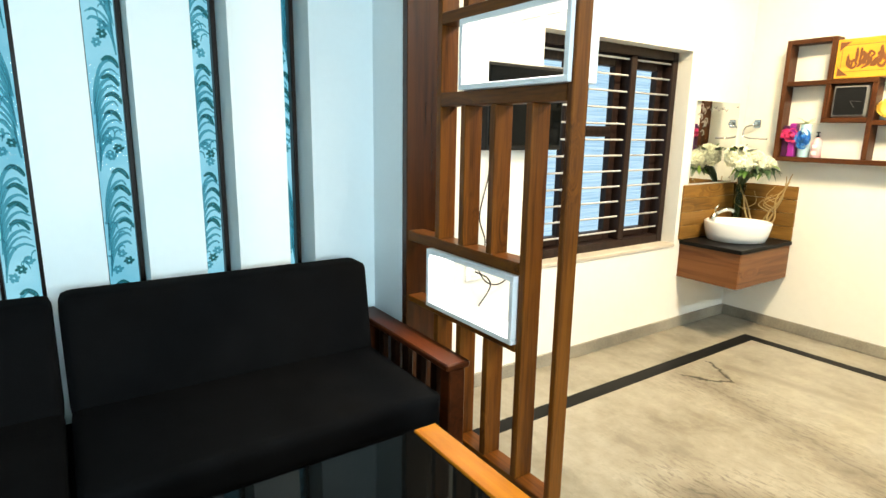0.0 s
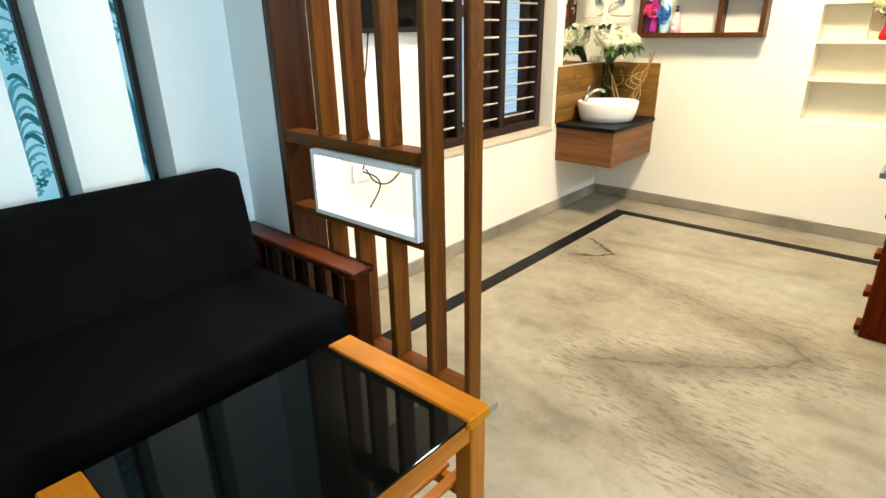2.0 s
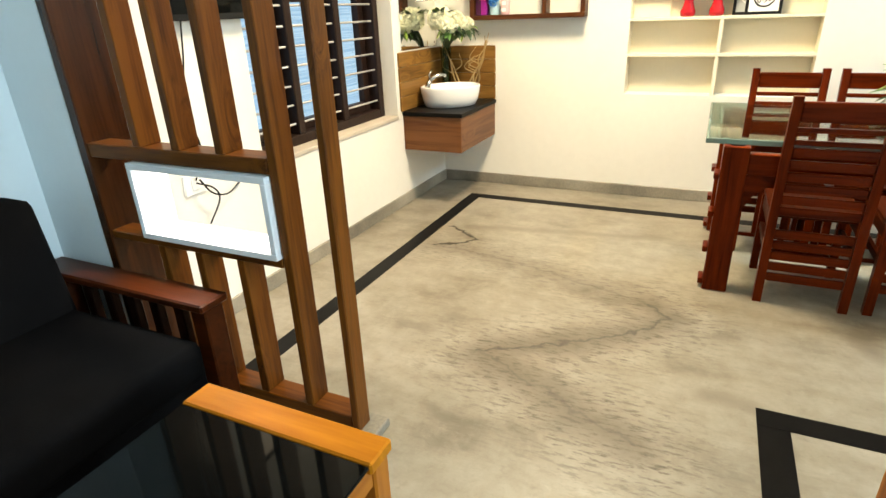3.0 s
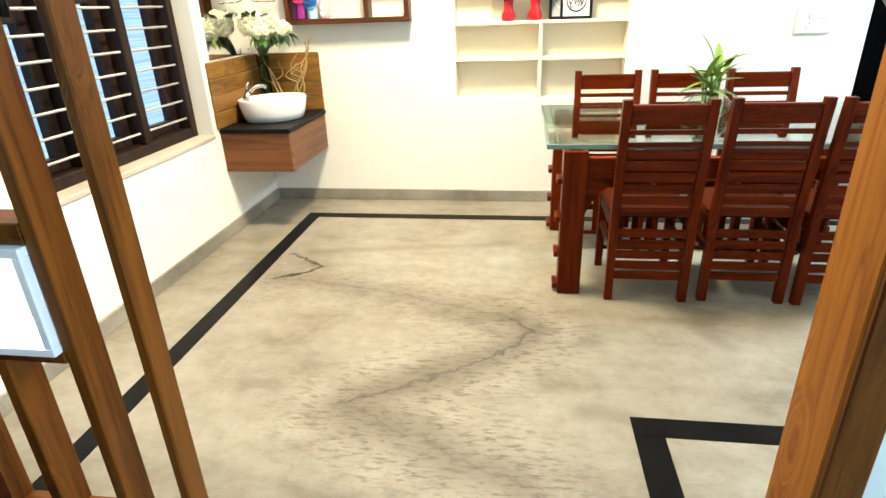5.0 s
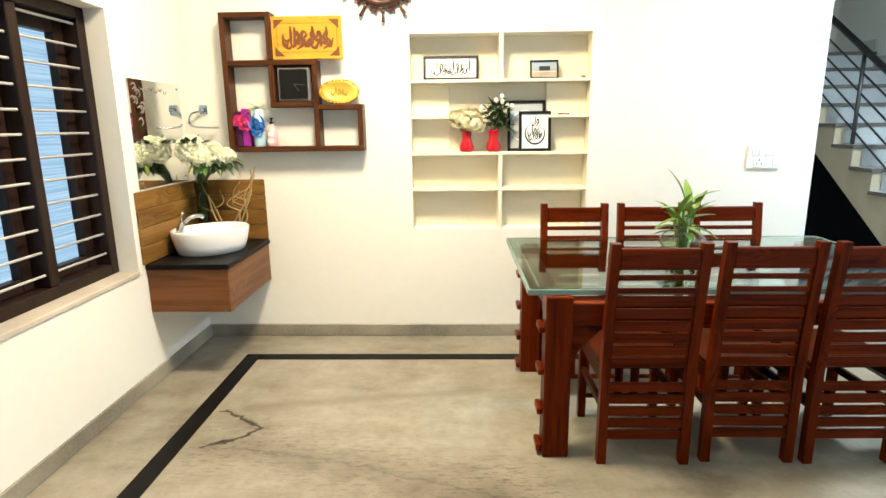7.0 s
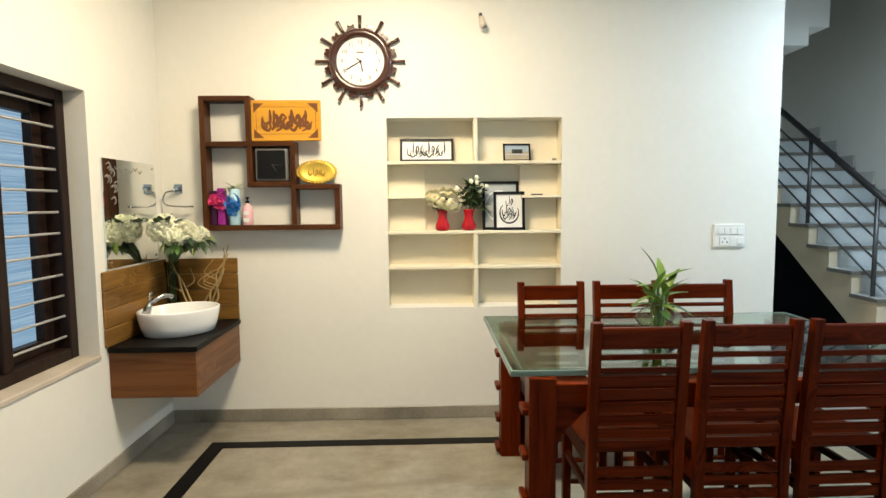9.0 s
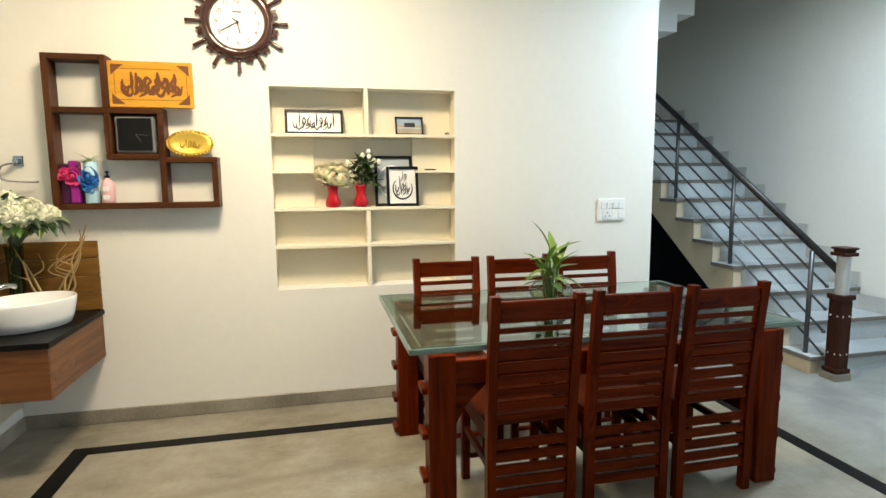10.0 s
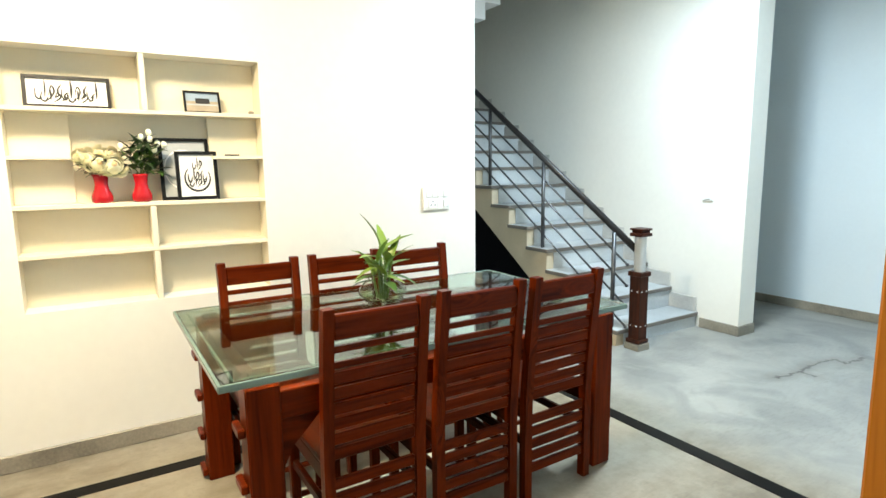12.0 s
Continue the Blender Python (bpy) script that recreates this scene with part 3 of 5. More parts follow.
WEND, PASS = -1.580, -5.10
WIN = (2.46, 3.865, 0.665, 2.015)
carved_wall("wall_window", [SX0, SX0 + 0.15, WIN[0], WIN[1], 4.95], [WY, 2.70, 3.03], [0, WIN[2], WIN[3], CEIL],
            lambda i, j, k: i == 0 if j else not (i == 2 and k == 1), WALL, "cream painted wall with a deep window opening")
NICHE = (-0.140, 1.000, 0.751, 1.988)
carved_wall("wall_niche", [NX, NX + 0.155, NX + 0.31], [WEND, NICHE[0], NICHE[1], WY - 0.0005], [0, NICHE[2], NICHE[3], CEIL],
            lambda i, j, k: not (i == 0 and j == 1 and k == 1), WALL, "cream painted wall with a recessed shelf niche")
SLITS = [(-0.83, -0.67), (-0.455, -0.295), (-0.075, 0.085), (0.303, 0.460), (0.693, 0.842), (1.083, 1.212)]
SLIT_Z = (0.30, 2.75)
carved_wall("wall_slits", [-3.3] + [x for ab in SLITS for x in ab] + [SX0 - 0.002], [LY, 3.03], [0, *SLIT_Z, CEIL],
            lambda i, j, k: not (i % 2 == 1 and k == 1), WALL_BLUE, "pale blue-white wall with tall slit windows")
walls("wall_return", [(SX0 - 0.006, SX0 - 0.001, 2.431, LY - 0.001, 0, CEIL), (SX0, SX0 + 0.175, 2.431, WY - 0.001, 0, CEIL)], WALL_BLUE, "pale blue painted wall end beside the screen")
walls("wall_divider", [(SX0, SX1, -3.3, -0.120, 0, CEIL)], WALL_BLUE, "pale blue dividing wall beside the opening")
LW = (-0.35, 1.45, 0.85, 2.25)
carved_wall("wall_living_south", [-3.3, LW[0], LW[1], SX0], [-3.45, -3.3], [0, LW[2], LW[3], CEIL],
            lambda i, j, k: not (i == 1 and k == 1), WALL_BLUE, "pale blue living room wall with a wide window opening")
walls("wall_living_west", [(-3.45, -3.3, -3.45, 3.03, 0, CEIL)], WALL_BLUE, "plain pale blue living room wall")
walls("wall_stair", [(3.945, 8.0, -3.955, -3.735, 0, 4.7)], WALL, "white painted wall along the staircase")
walls("wall_passage", [(SX1, 8.0, -5.55, PASS, 0, CEIL)], WALL_BLUE, "pale grey-blue wall at the end of the passage")
walls("wall_passage_west", [(SX0, SX1, -5.55, -3.3, 0, CEIL)], WALL_BLUE, "plain pale wall closing the passage")
walls("wall_stair_back", [(NX + 0.31, 8.0, WEND, -1.44, 0, 4.7)], WALL, "plain white stairwell wall")
walls("wall_stair_end", [(8.0, 8.15, -5.55, -1.44, 0, 4.7)], WALL, "plain white stairwell end wall")
bm = bmesh.new()
for b in ((-3.45, 5.6, -5.55, 3.03, CEIL, CEIL + 0.15), (5.6, 8.15, -5.55, -3.955, CEIL, CEIL + 0.15), (5.6, 8.15, -1.44, 3.03, CEIL, CEIL + 0.15), (5.6, 8.15, -3.955, -1.44, 4.7, 4.85), (5.45, 5.6, -3.735, WEND, CEIL + 0.15, 4.7)):
    add_box(bm, *b)
setting("ceiling", bm, CEILING, "plain white painted ceiling", "ceiling")
bm = add_box(add_box(bmesh.new(), 5.93, 8.0, -2.80, WEND - 0.005, 2.95, 3.3), 5.93, 8.0, -2.62, WEND - 0.005, 2.79, 2.95)
setting("beam", bm, CEILING, "white stepped concrete beam under the upper landing", "beam")

# skirting
S = 0.085


def skirting(boxes):
    for b in boxes:
        setting("baseboard", box(*b, 0.004), SKIRT, "mottled grey stone skirting along the wall foot", "skirting")


skirting([(SX1 + 0.14, NX, WY - 0.015, WY, 0, S), (NX - 0.015, NX, WEND, WY - 0.015, 0, S), (3.945, 4.29, -3.735, -3.72, 0, S), (3.93, 3.945, -3.955, -3.72, 0, S),
          (SX1, 8.0, PASS, PASS + 0.015, 0, S), (NX - 0.015, NX + 0.31, WEND - 0.015, WEND, 0, S)])

# black floor bands, each strip set in the marble
bands = tagged(new("floor_band"), "black granite border bands inlaid in the marble floor", "floor border", "", "structure")
BASE[bands] = Vector((0, 0, 0))
for b in ((-3.2, 4.30, 1.970, 2.064), (4.215, 4.30, -1.70, 1.970), (2.243, 4.30, -1.79, -1.70), (2.146, 2.243, -1.79, 0.128), (-3.2, 2.146, 0.026, 0.128)):
    part("strip", box(*b, -0.01, 0.002, 0.001), BLACK_STONE, bands)

# ---------------------------------------------------------------- slit windows
rng = random.Random(5)


def slit_window(i, a, b):
    y = LY + 0.2
    w = thing("window_%d" % i, ((a + b) / 2, y, SLIT_Z[0]), "tall slit window of etched glass in a dark brown frame", "window", "slit windows", "structure")
    for x0, x1, z0, z1 in ((a, a + 0.013, *SLIT_Z), (b - 0.022, b, *SLIT_Z), (a + 0.013, b - 0.022, SLIT_Z[0], SLIT_Z[0] + 0.03), (a + 0.013, b - 0.022, SLIT_Z[1] - 0.03, SLIT_Z[1])):
        part("frame", box(x0, x1, y, y + 0.05, z0, z1, 0.003), WINDOW_WOOD, w)
    g = part("pane", box(a + 0.013, b - 0.022, y + 0.022, y + 0.028, SLIT_Z[0] + 0.03, SLIT_Z[1] - 0.03, 0), WINDOW_GLASS, w)
    g.visible_shadow = False
    x0, x1 = a + 0.018, b - 0.026
    wd = x1 - x0

    def on(u, v, d):
        return (min(x1, max(x0, u)), y + 0.021 - d, v)

    blades, blooms = bmesh.new(), bmesh.new()
    z = SLIT_Z[0] + 0.05 + rng.uniform(0, 0.08)
    while z < SLIT_Z[1] - 0.5:
        k = rng.choice((-1, 1, 1))
        # a feather of long blades that rise along one edge and sweep over to the other
        edge = (x0 + x1) / 2 - k * wd * 0.46
        for j in range(10):
            v, h = z - 0.06 + 0.030 * j, 0.07 + 0.006 * j + rng.uniform(-0.008, 0.012)
            far = edge + k * wd * rng.uniform(0.80, 0.98)
            stroke(blades, on, [(edge + k * 0.003 * (j % 4), v - 0.08), (edge + k * wd * 0.10, v), (edge + k * wd * 0.34, v + h * 0.75), (edge + k * wd * 0.66, v + h), (far, v + h * 0.80)], rng.uniform(0.009, 0.015), 0.001, 5)
        # broad thick-tipped leaves among them
        for j in range(4):
            u, v = edge + k * wd * rng.uniform(0.42, 0.55), z + 0.09 + 0.075 * j
            stroke(blooms, on, [(u - k * wd * 0.12, v + 0.012), (u + k * wd * 0.10, v + 0.026), (u + k * wd * 0.30, v + 0.012), (u + k * wd * 0.44, v - 0.016)], rng.uniform(0.016, 0.024), 0.001, 4)
        # an open flower with rounded petals, and loose petals round it
        for j in range(3):
            u, v = (x0 + x1) / 2 + rng.uniform(-0.3, 0.3) * wd, z + 0.40 + 0.035 * j
            for q in range(6):
                t = 2 * math.pi * q / 6 + j
                r = rng.uniform(0.016, 0.024)
                stroke(blooms if j == 1 else blades, on, [(u + 0.004 * math.cos(t), v + 0.004 * math.sin(t)), (u + r * 0.6 * math.cos(t), v + r * 0.6 * math.sin(t)), (u + r * math.cos(t + 0.3), v + r * math.sin(t + 0.3))], 0.013, 0.001, 3)
        # small hooked tendrils below
        for j in range(6):
            u, v = x0 + wd * rng.uniform(0.1, 0.9), z + rng.uniform(-0.09, 0.10)
            d = rng.choice((-1, 1))
            stroke(blades, on, [(u, v), (u + d * 0.006, v + 0.025), (u + d * 0.022, v + 0.034), (u + d * 0.030, v + 0.020)], 0.007, 0.001, 4)
        z += rng.uniform(0.47, 0.53)
    part("leaf_etching", blades, TEAL, w, "teal leaf blades etched on the glass")
    part("flower_etching", blooms, DEEP_TEAL, w, "dark green flowers etched on the glass")


for i, (a, b) in enumerate(SLITS):
    slit_window(i + 1, a, b)
setting("backdrop_garden", box(-2.2, 1.55, 3.25, 3.27, 0.0, 3.0, 0), OUT_SLIT, "pale blue daylight outside the slit windows", "backdrop")

# ---------------------------------------------------------------- barred window
bw = thing("window_7", (3.2, 2.56, WIN[2]), "dark timber casement window with pale horizontal bars", "window", "", "structure")
Y0, Y1 = 2.55, 2.66
x0, x1, z0, z1 = WIN
for b in ((x0, x0 + 0.06, z0, z1), (x1 - 0.06, x1, z0, z1), (x0 + 0.06, x1 - 0.06, z0, z0 + 0.06), (x0 + 0.06, x1 - 0.06, z1 - 0.06, z1), (2.90, 2.96, z0 + 0.06, z1 - 0.06), (3.355, 3.415, z0 + 0.06, z1 - 0.06)):
    part("window_frame", box(b[0], b[1], Y0, Y1, b[2], b[3], 0.005), WINDOW_WOOD, bw)
for n, (a, b) in enumerate(((x0 + 0.06, 2.90), (2.96, 3.355), (3.415, x1 - 0.06))):
    s = part("sash", box(a, a + 0.05, Y1 - 0.03, Y1 + 0.02, z0 + 0.06, z1 - 0.06, 0.004), WINDOW_WOOD, bw)
    for c in ((b - 0.065, b, z0 + 0.06, z1 - 0.06), (a + 0.05, b - 0.065, z0 + 0.06, z0 + 0.12), (a + 0.05, b - 0.065, z1 - 0.13, z1 - 0.06)) + (((a + 0.05, b - 0.065, 1.43, 1.50),) if n == 1 else ()):
        part("sash_rail", box(c[0], c[1], Y1 - 0.03, Y1 + 0.02, c[2], c[3], 0.004), WINDOW_WOOD, s)
    g = part("pane", box(a + 0.05, b - 0.065, Y1 - 0.008, Y1 - 0.003, z0 + 0.12, z1 - 0.13, 0), WINDOW_GLASS, bw)
    g.visible_shadow = False
for k in range(12):
    z = 0.785 + 0.1045 * k
    part("bar", tube([(x0 + 0.055, 2.575, z), (x1 - 0.055, 2.575, z)], 0.0065, 8), BAR_GREY, bw, smooth=True)
part("window_sill", box(x0, x1, WY - 0.008, 2.55, z0 - 0.02, z0 + 0.006, 0.004), plain("beige_sill_stone", (0.50, 0.44, 0.36), 0.5, vary=0.2, scale=30), bw, "stained beige stone sill")
setting("backdrop_yard", box(2.1, 4.9, 2.80, 2.82, 0.2, 2.6, 0), OUT_WINDOW, "pale blue daylight outside the barred window", "backdrop")

# ---------------------------------------------------------------- slatted wooden screen
DX = 0.090
screen = thing("screen", (1.65, 1.9, 0.0), "teak slatted room divider with lit white box shelves", "room divider")
part("plinth", box(SX0 - 0.014, SX0 + 0.108, 1.305, 2.43, 0.0, 0.035, 0.004), SKIRT, screen, "grey stone foot strip")
part("end_post", box(SX0 - 0.002, SX0 + 0.068, 1.360, 1.388, 0.035, CEIL, 0.004), TEAK_Z, screen)
part("wall_post", box(SX0 - 0.007, SX0 + 0.175, 2.385, 2.430, 0.035, CEIL, 0.004), TEAK_DARK, screen, "dark polished post against the wall")
SLAT_Y = (2.118, 1.939, 1.749, 1.547)
LOW, HIGH = (0.650, 0.922), (1.611, 1.880)
for i, y in enumerate(SLAT_Y):
    runs = [(0.09, 0.618), (0.974, 1.553), (1.930, CEIL)]
    if i == 0:
        runs = [(0.09, 0.618), (0.974, CEIL)]
    if i == 3:
        runs = [(0.09, 1.553), (1.930, CEIL)]
    for a, b in runs:
        part("slat", box(SX0 + 0.002, SX0 + DX, y, y + 0.034, a, b, 0.003), TEAK_Z, screen)
for y0, y1, a, b in ((1.389, 2.384, 0.035, 0.09), (1.582, 2.384, 0.618, 0.648), (1.582, 2.384, 0.925, 0.974), (1.389, 2.117, 1.553, 1.609), (1.389, 2.117, 1.883, 1.930)):
    part("rail", box(SX0, SX0 + DX, y0, y1, a, b, 0.003), TEAK_Y, screen)


def light_box(y0, y1, z0, z1):
    t = 0.022
    shell = part("box_shelf", box(SX0 - 0.02, SX0 + 0.118, y0, y1, z0, z0 + t, 0.002), WHITE_BOX, screen, "white box shelf lit from inside")
    for b in ((y0, y0 + t, z0 + t, z1 - t), (y1 - t, y1, z0 + t, z1 - t), (y0, y1, z1 - t, z1)):
        part("box_side", box(SX0 - 0.02, SX0 + 0.118, *b, 0.002), WHITE_BOX, shell)
    part("led_strip", box(SX0 + 0.035, SX0 + 0.055, y0 + 0.04, y1 - 0.04, z1 - t - 0.006, z1 - t - 0.0005, 0), LED_WHITE, shell, "white light strip")
    area_lamp("box_shelf_light", pose(SX0 + 0.045, (y0 + y1) / 2, z1 - t - 0.01), 0.02, BOX_W, (1.0, 0.95, 0.86), y1 - y0 - 0.1)


light_box(1.584, 2.186, *LOW)
light_box(1.372, 1.965, *HIGH)

# ---------------------------------------------------------------- opening jamb
jamb = thing("door_jamb", (1.627, -0.10, 0), "honey brown timber lining of the opening", "door jamb", "", "structure")
part("lining", box(SX0 - 0.012, SX1 + 0.004, -0.119, -0.087, 0.10, CEIL, 0.004), wood("jamb_teak", (0.18, 0.053, 0.005), (0.40, 0.148, 0.015), "z", 0.4, 0.0), jamb)
part("architrave", box(SX0 - 0.03, SX0 - 0.013, -0.172, -0.089, 0.10, CEIL, 0.004), TEAK_Z, jamb)
part("foot", box(SX0 - 0.016, SX1 + 0.008, -0.121, -0.077, 0.0, 0.10, 0.004), plain("cream_stone_foot", (0.6, 0.55, 0.45), 0.4), jamb, "cream stone foot block")

# ---------------------------------------------------------------- staircase
stair = thing("staircase", (5.2, -3.2, 0), "marble staircase with brown tread edges rising behind the wall", "staircase", "", "structure")
RISE, RUN, SY0, SY1, N, DROP = 0.182, 0.27, -3.72, -2.70, 12, 0.052


def nose(n):
    return 4.03 + RUN * n


for n in range(1, N + 1):
    x, z = nose(n), RISE * n - DROP
    part("riser", box(x + 0.02, x + 0.05, SY0, SY1 - 0.0905, max(0.0, z - RISE), z - 0.031, 0.002), RISER, stair)
    t = part("tread", box(x + 0.012, nose(n + 1) + 0.03, SY0, SY1, z - 0.03, z, 0.004), TREAD, stair)
    part("edge_strip", box(x, x + 0.0115, SY0, SY1 + 0.012, z - 0.031, z + 0.001, 0.003), NOSING, t, "brown polished tread edge")
    part("tread_end", box(x + 0.012, nose(n + 1) + 0.02, SY1 + 0.0005, SY1 + 0.012, z - 0.031, z + 0.001, 0.003), NOSING, t)
    part("wall_skirting", box(x + 0.02, nose(n + 1) + 0.02, SY0, SY0 + 0.012, z + 0.001, z + 0.13, 0.003), STAIR_SKIRT, stair)
# side of the flight: stepped above, sloping below


def belly(x):
    return max(0.0, 0.68 * (x - 4.80))


bm = bmesh.new()
for n in range(1, N + 1):
    a, b, z = nose(n) + 0.023, nose(n + 1) + 0.023, RISE * n - DROP - 0.0325
    lo = [(a, belly(a)), (b, belly(b))]
    vs = [[bm.verts.new((x, y, zz)) for x, zz in (lo[0], lo[1], (b, z), (a, z))] for y in (SY1 - 0.09, SY1 - 0.009)]
    bm.faces.new(vs[0])
    bm.faces.new(vs[1])
    for k in range(4):
        m = (k + 1) % 4
        bm.faces.new((vs[0][k], vs[0][m], vs[1][m], vs[1][k]))
part("stringer", bm, STRINGER, stair, "beige painted side of the flight")
# black panel added to stand in for the darkness below the flight
part("understair_board", prism([(4.80, 0.0), (nose(N + 1), belly(nose(N + 1))), (nose(N + 1), 0.0)], "y", SY1 - 0.07, SY1 - 0.03), VOID, stair, "flat black fill for the dark space under the flight")
part("soffit", prism([(4.80, 0.0), (nose(N + 1), belly(nose(N + 1))), (nose(N + 1), belly(nose(N + 1)) + 0.06), (4.80, 0.06)], "y", SY0, SY1 - 0.1), STRINGER, stair)

rail = thing("stair_railing", (5.0, -2.76, 0.0), "steel stair railing with dark handrail and parallel rods", "railing")
RY = -2.76


def slope(x, up):
    return RISE * (x - 4.03) / RUN - DROP + up


for x in (4.42, 5.245, 6.04, 6.84):
    part("post", tube([(x, RY, slope(x, -0.13)), (x, RY, slope(x, 0.68))], 0.017, 10), STEEL, rail, smooth=True)
part("handrail", tube([(4.23, RY - 0.03, slope(4.23, 0.69)), (7.25, RY, slope(7.25, 0.70))], 0.027, 12), DARK_RAIL, rail, "dark brown handrail", smooth=True)
for k in range(4):
    up = 0.023 + 0.165 * k
    lo = (4.30, RY - 0.02, slope(4.30, up))
    part("rod", tube([lo, (7.25, RY, slope(7.25, up))], 0.0085, 8), ROD, rail, smooth=True)
    part("rod_end", lathe([(0.0, -0.012), (0.012, -0.010), (0.014, 0.0), (0.012, 0.010), (0.0, 0.012)], lo, 10), STEEL, rail, smooth=True)

NPX, NPY = 4.20, -2.80
newel = thing("newel_post", (NPX, NPY, 0), "dark carved wooden newel post with steel neck", "newel post")


def square(w, z0, z1, bevel=0.004):
    w *= 0.79
    return box(NPX - w / 2, NPX + w / 2, NPY - w / 2, NPY + w / 2, z0, z1, bevel)


part("base", square(0.17, 0.0, 0.05), SKIRT, newel, "grey stone base")
body = part("body", square(0.125, 0.05, 0.60), NEWEL_WOOD, newel, "dark mahogany body with white studs")
part("collar", square(0.155, 0.055, 0.085), NEWEL_WOOD, newel)
part("collar", square(0.155, 0.575, 0.61), NEWEL_WOOD, newel)
part("neck", lathe([(0.043, 0.61), (0.043, 0.88)], (NPX, NPY, 0), 20), NECK, newel, "brushed steel neck", smooth=False)
part("cap", square(0.15, 0.88, 0.905), NEWEL_WOOD, newel)
part("cap", square(0.12, 0.905, 0.925), NEWEL_WOOD, newel)
part("cap", square(0.15, 0.925, 0.94), NEWEL_WOOD, newel)
for z in (0.19, 0.46):
    for s in (-0.027, 0.027):
        part("stud", lathe([(0.0065, 0), (0.0045, 0.004), (0.0, 0.0055)], (0, 0, 0), 8), NECK, newel).matrix_basis = pose(-0.0494, s, z, 0, -90, 0)
        part("stud", lathe([(0.0065, 0), (0.0045, 0.004), (0.0, 0.0055)], (0, 0, 0), 8), NECK, newel).matrix_basis = pose(s, 0.0494, z, -90, 0, 0)
# the studs were built about the world's origin
for ob in newel.children:
    if ob.name.startswith("stud"):
        ob.data.transform(Matrix.Translation((NPX, NPY, 0)))

# ---------------------------------------------------------------- living room: sofa and coffee table
sofa = thing("sofa", (0.2, 2.2, 0), "black upholstered sofa with mahogany slatted arms", "sofa")
for a, b in ((-1.05, 0.100), (0.118, 1.375)):
    bm = box(a, b, 2.42, 2.60, 0.36, 0.82, 0.05, 4)
    for v in bm.verts:
        v.co.y += (v.co.z - 0.5) * 0.16
        v.co.z += 0.012 * math.sin((v.co.x - a) * 5)
    part("back_cushion", bm, BLACK_CLOTH, sofa, smooth=True)
    bm = box(a, b, 1.80, 2.46, 0.27, 0.41, 0.045, 4)
    part("seat_cushion", bm, BLACK_CLOTH, sofa, smooth=True)
part("seat_frame", box(-1.05, 1.39, 1.84, 2.62, 0.12, 0.268, 0.006), BLACK_CLOTH, sofa)
for a, b in ((-1.05, 0.085), (0.145, 1.39)):
    part("back_frame", box(a, b, 2.655, 2.70, 0.268, 0.70, 0.006), SOFA_WOOD, sofa)
for s in (0, 1):
    x = 1.399 if s else -1.17
    part("armrest", box(x, x + 0.118, 1.81, 2.68, 0.484, 0.514, 0.006), SOFA_WOOD, sofa)
    part("front_leg", box(x + 0.02, x + 0.10, 1.82, 1.89, 0.0, 0.484, 0.005), SOFA_WOOD, sofa)
    part("back_leg", box(x + 0.02, x + 0.10, 2.58, 2.65, 0.0, 0.484, 0.005), SOFA_WOOD, sofa)
    part("side_rail", box(x + 0.03, x + 0.09, 1.89, 2.58, 0.19, 0.25, 0.004), SOFA_WOOD, sofa)
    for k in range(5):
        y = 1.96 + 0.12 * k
        part("arm_slat", box(x + 0.045, x + 0.075, y, y + 0.045, 0.25, 0.484, 0.003), SOFA_SHADED, sofa)

coffee = thing("coffee_table", (0.75, 1.28, 0), "honey brown wooden coffee table with a black glass top", "table")
X0, X1, TY0, TY1, TZ = 0.292, 1.178, 0.988, 1.562, 0.448
part("end_bar", box(X0, X0 + 0.092, TY0, TY1, TZ - 0.035, TZ, 0.005), ORANGE_Y, coffee)
part("end_bar", box(X1 - 0.092, X1, TY0, TY1, TZ - 0.035, TZ, 0.005), ORANGE_Y, coffee)
part("glass_top", box(X0 + 0.094, X1 - 0.094, TY0 + 0.004, TY1 - 0.004, TZ - 0.014, TZ - 0.004, 0.002), BLACK_GLASS, coffee, "glossy black glass")
for y in (TY0 + 0.012, TY1 - 0.042):
    part("apron", box(X0 + 0.072, X1 - 0.072, y, y + 0.03, TZ - 0.085, TZ - 0.016, 0.004), ORANGE_X, coffee)
for x in (X0 + 0.012, X1 - 0.072):
    for y in (TY0 + 0.006, TY1 - 0.066):
        part("leg", box(x, x + 0.06, y, y + 0.06, 0, TZ - 0.036, 0.005), ORANGE_Z, coffee)
    part("shelf_rail", box(x + 0.015, x + 0.045, TY0 + 0.067, TY1 - 0.067, 0.13, 0.17, 0.003), ORANGE_Y, coffee)
for k in range(7):
    y = TY0 + 0.075 + 0.058 * k
    part("shelf_slat", box(X0 + 0.015, X1 - 0.015, y, y + 0.032, 0.171, 0.187, 0.003), ORANGE_X, coffee)

# ---------------------------------------------------------------- television and cables on the window wall
tv = thing("television", (2.30, WY - 0.03, 1.36), "flat dark wall-mounted television beside the window", "television")
part("casing", box(2.02, 2.57, WY - 0.06, WY - 0.012, 1.355, 1.80, 0.006), BLACK, tv)
part("screen_glass", box(2.035, 2.555, WY - 0.0625, WY - 0.0602, 1.38, 1.785, 0.001), BLACK_GLASS, tv)
part("bracket", box(2.2, 2.4, WY - 0.012, WY, 1.5, 1.65, 0.002), BLACK, tv)
cable = thing("cable", (2.05, WY - 0.02, 0.7), "thin dark cable hanging down the wall to a socket", "cable")
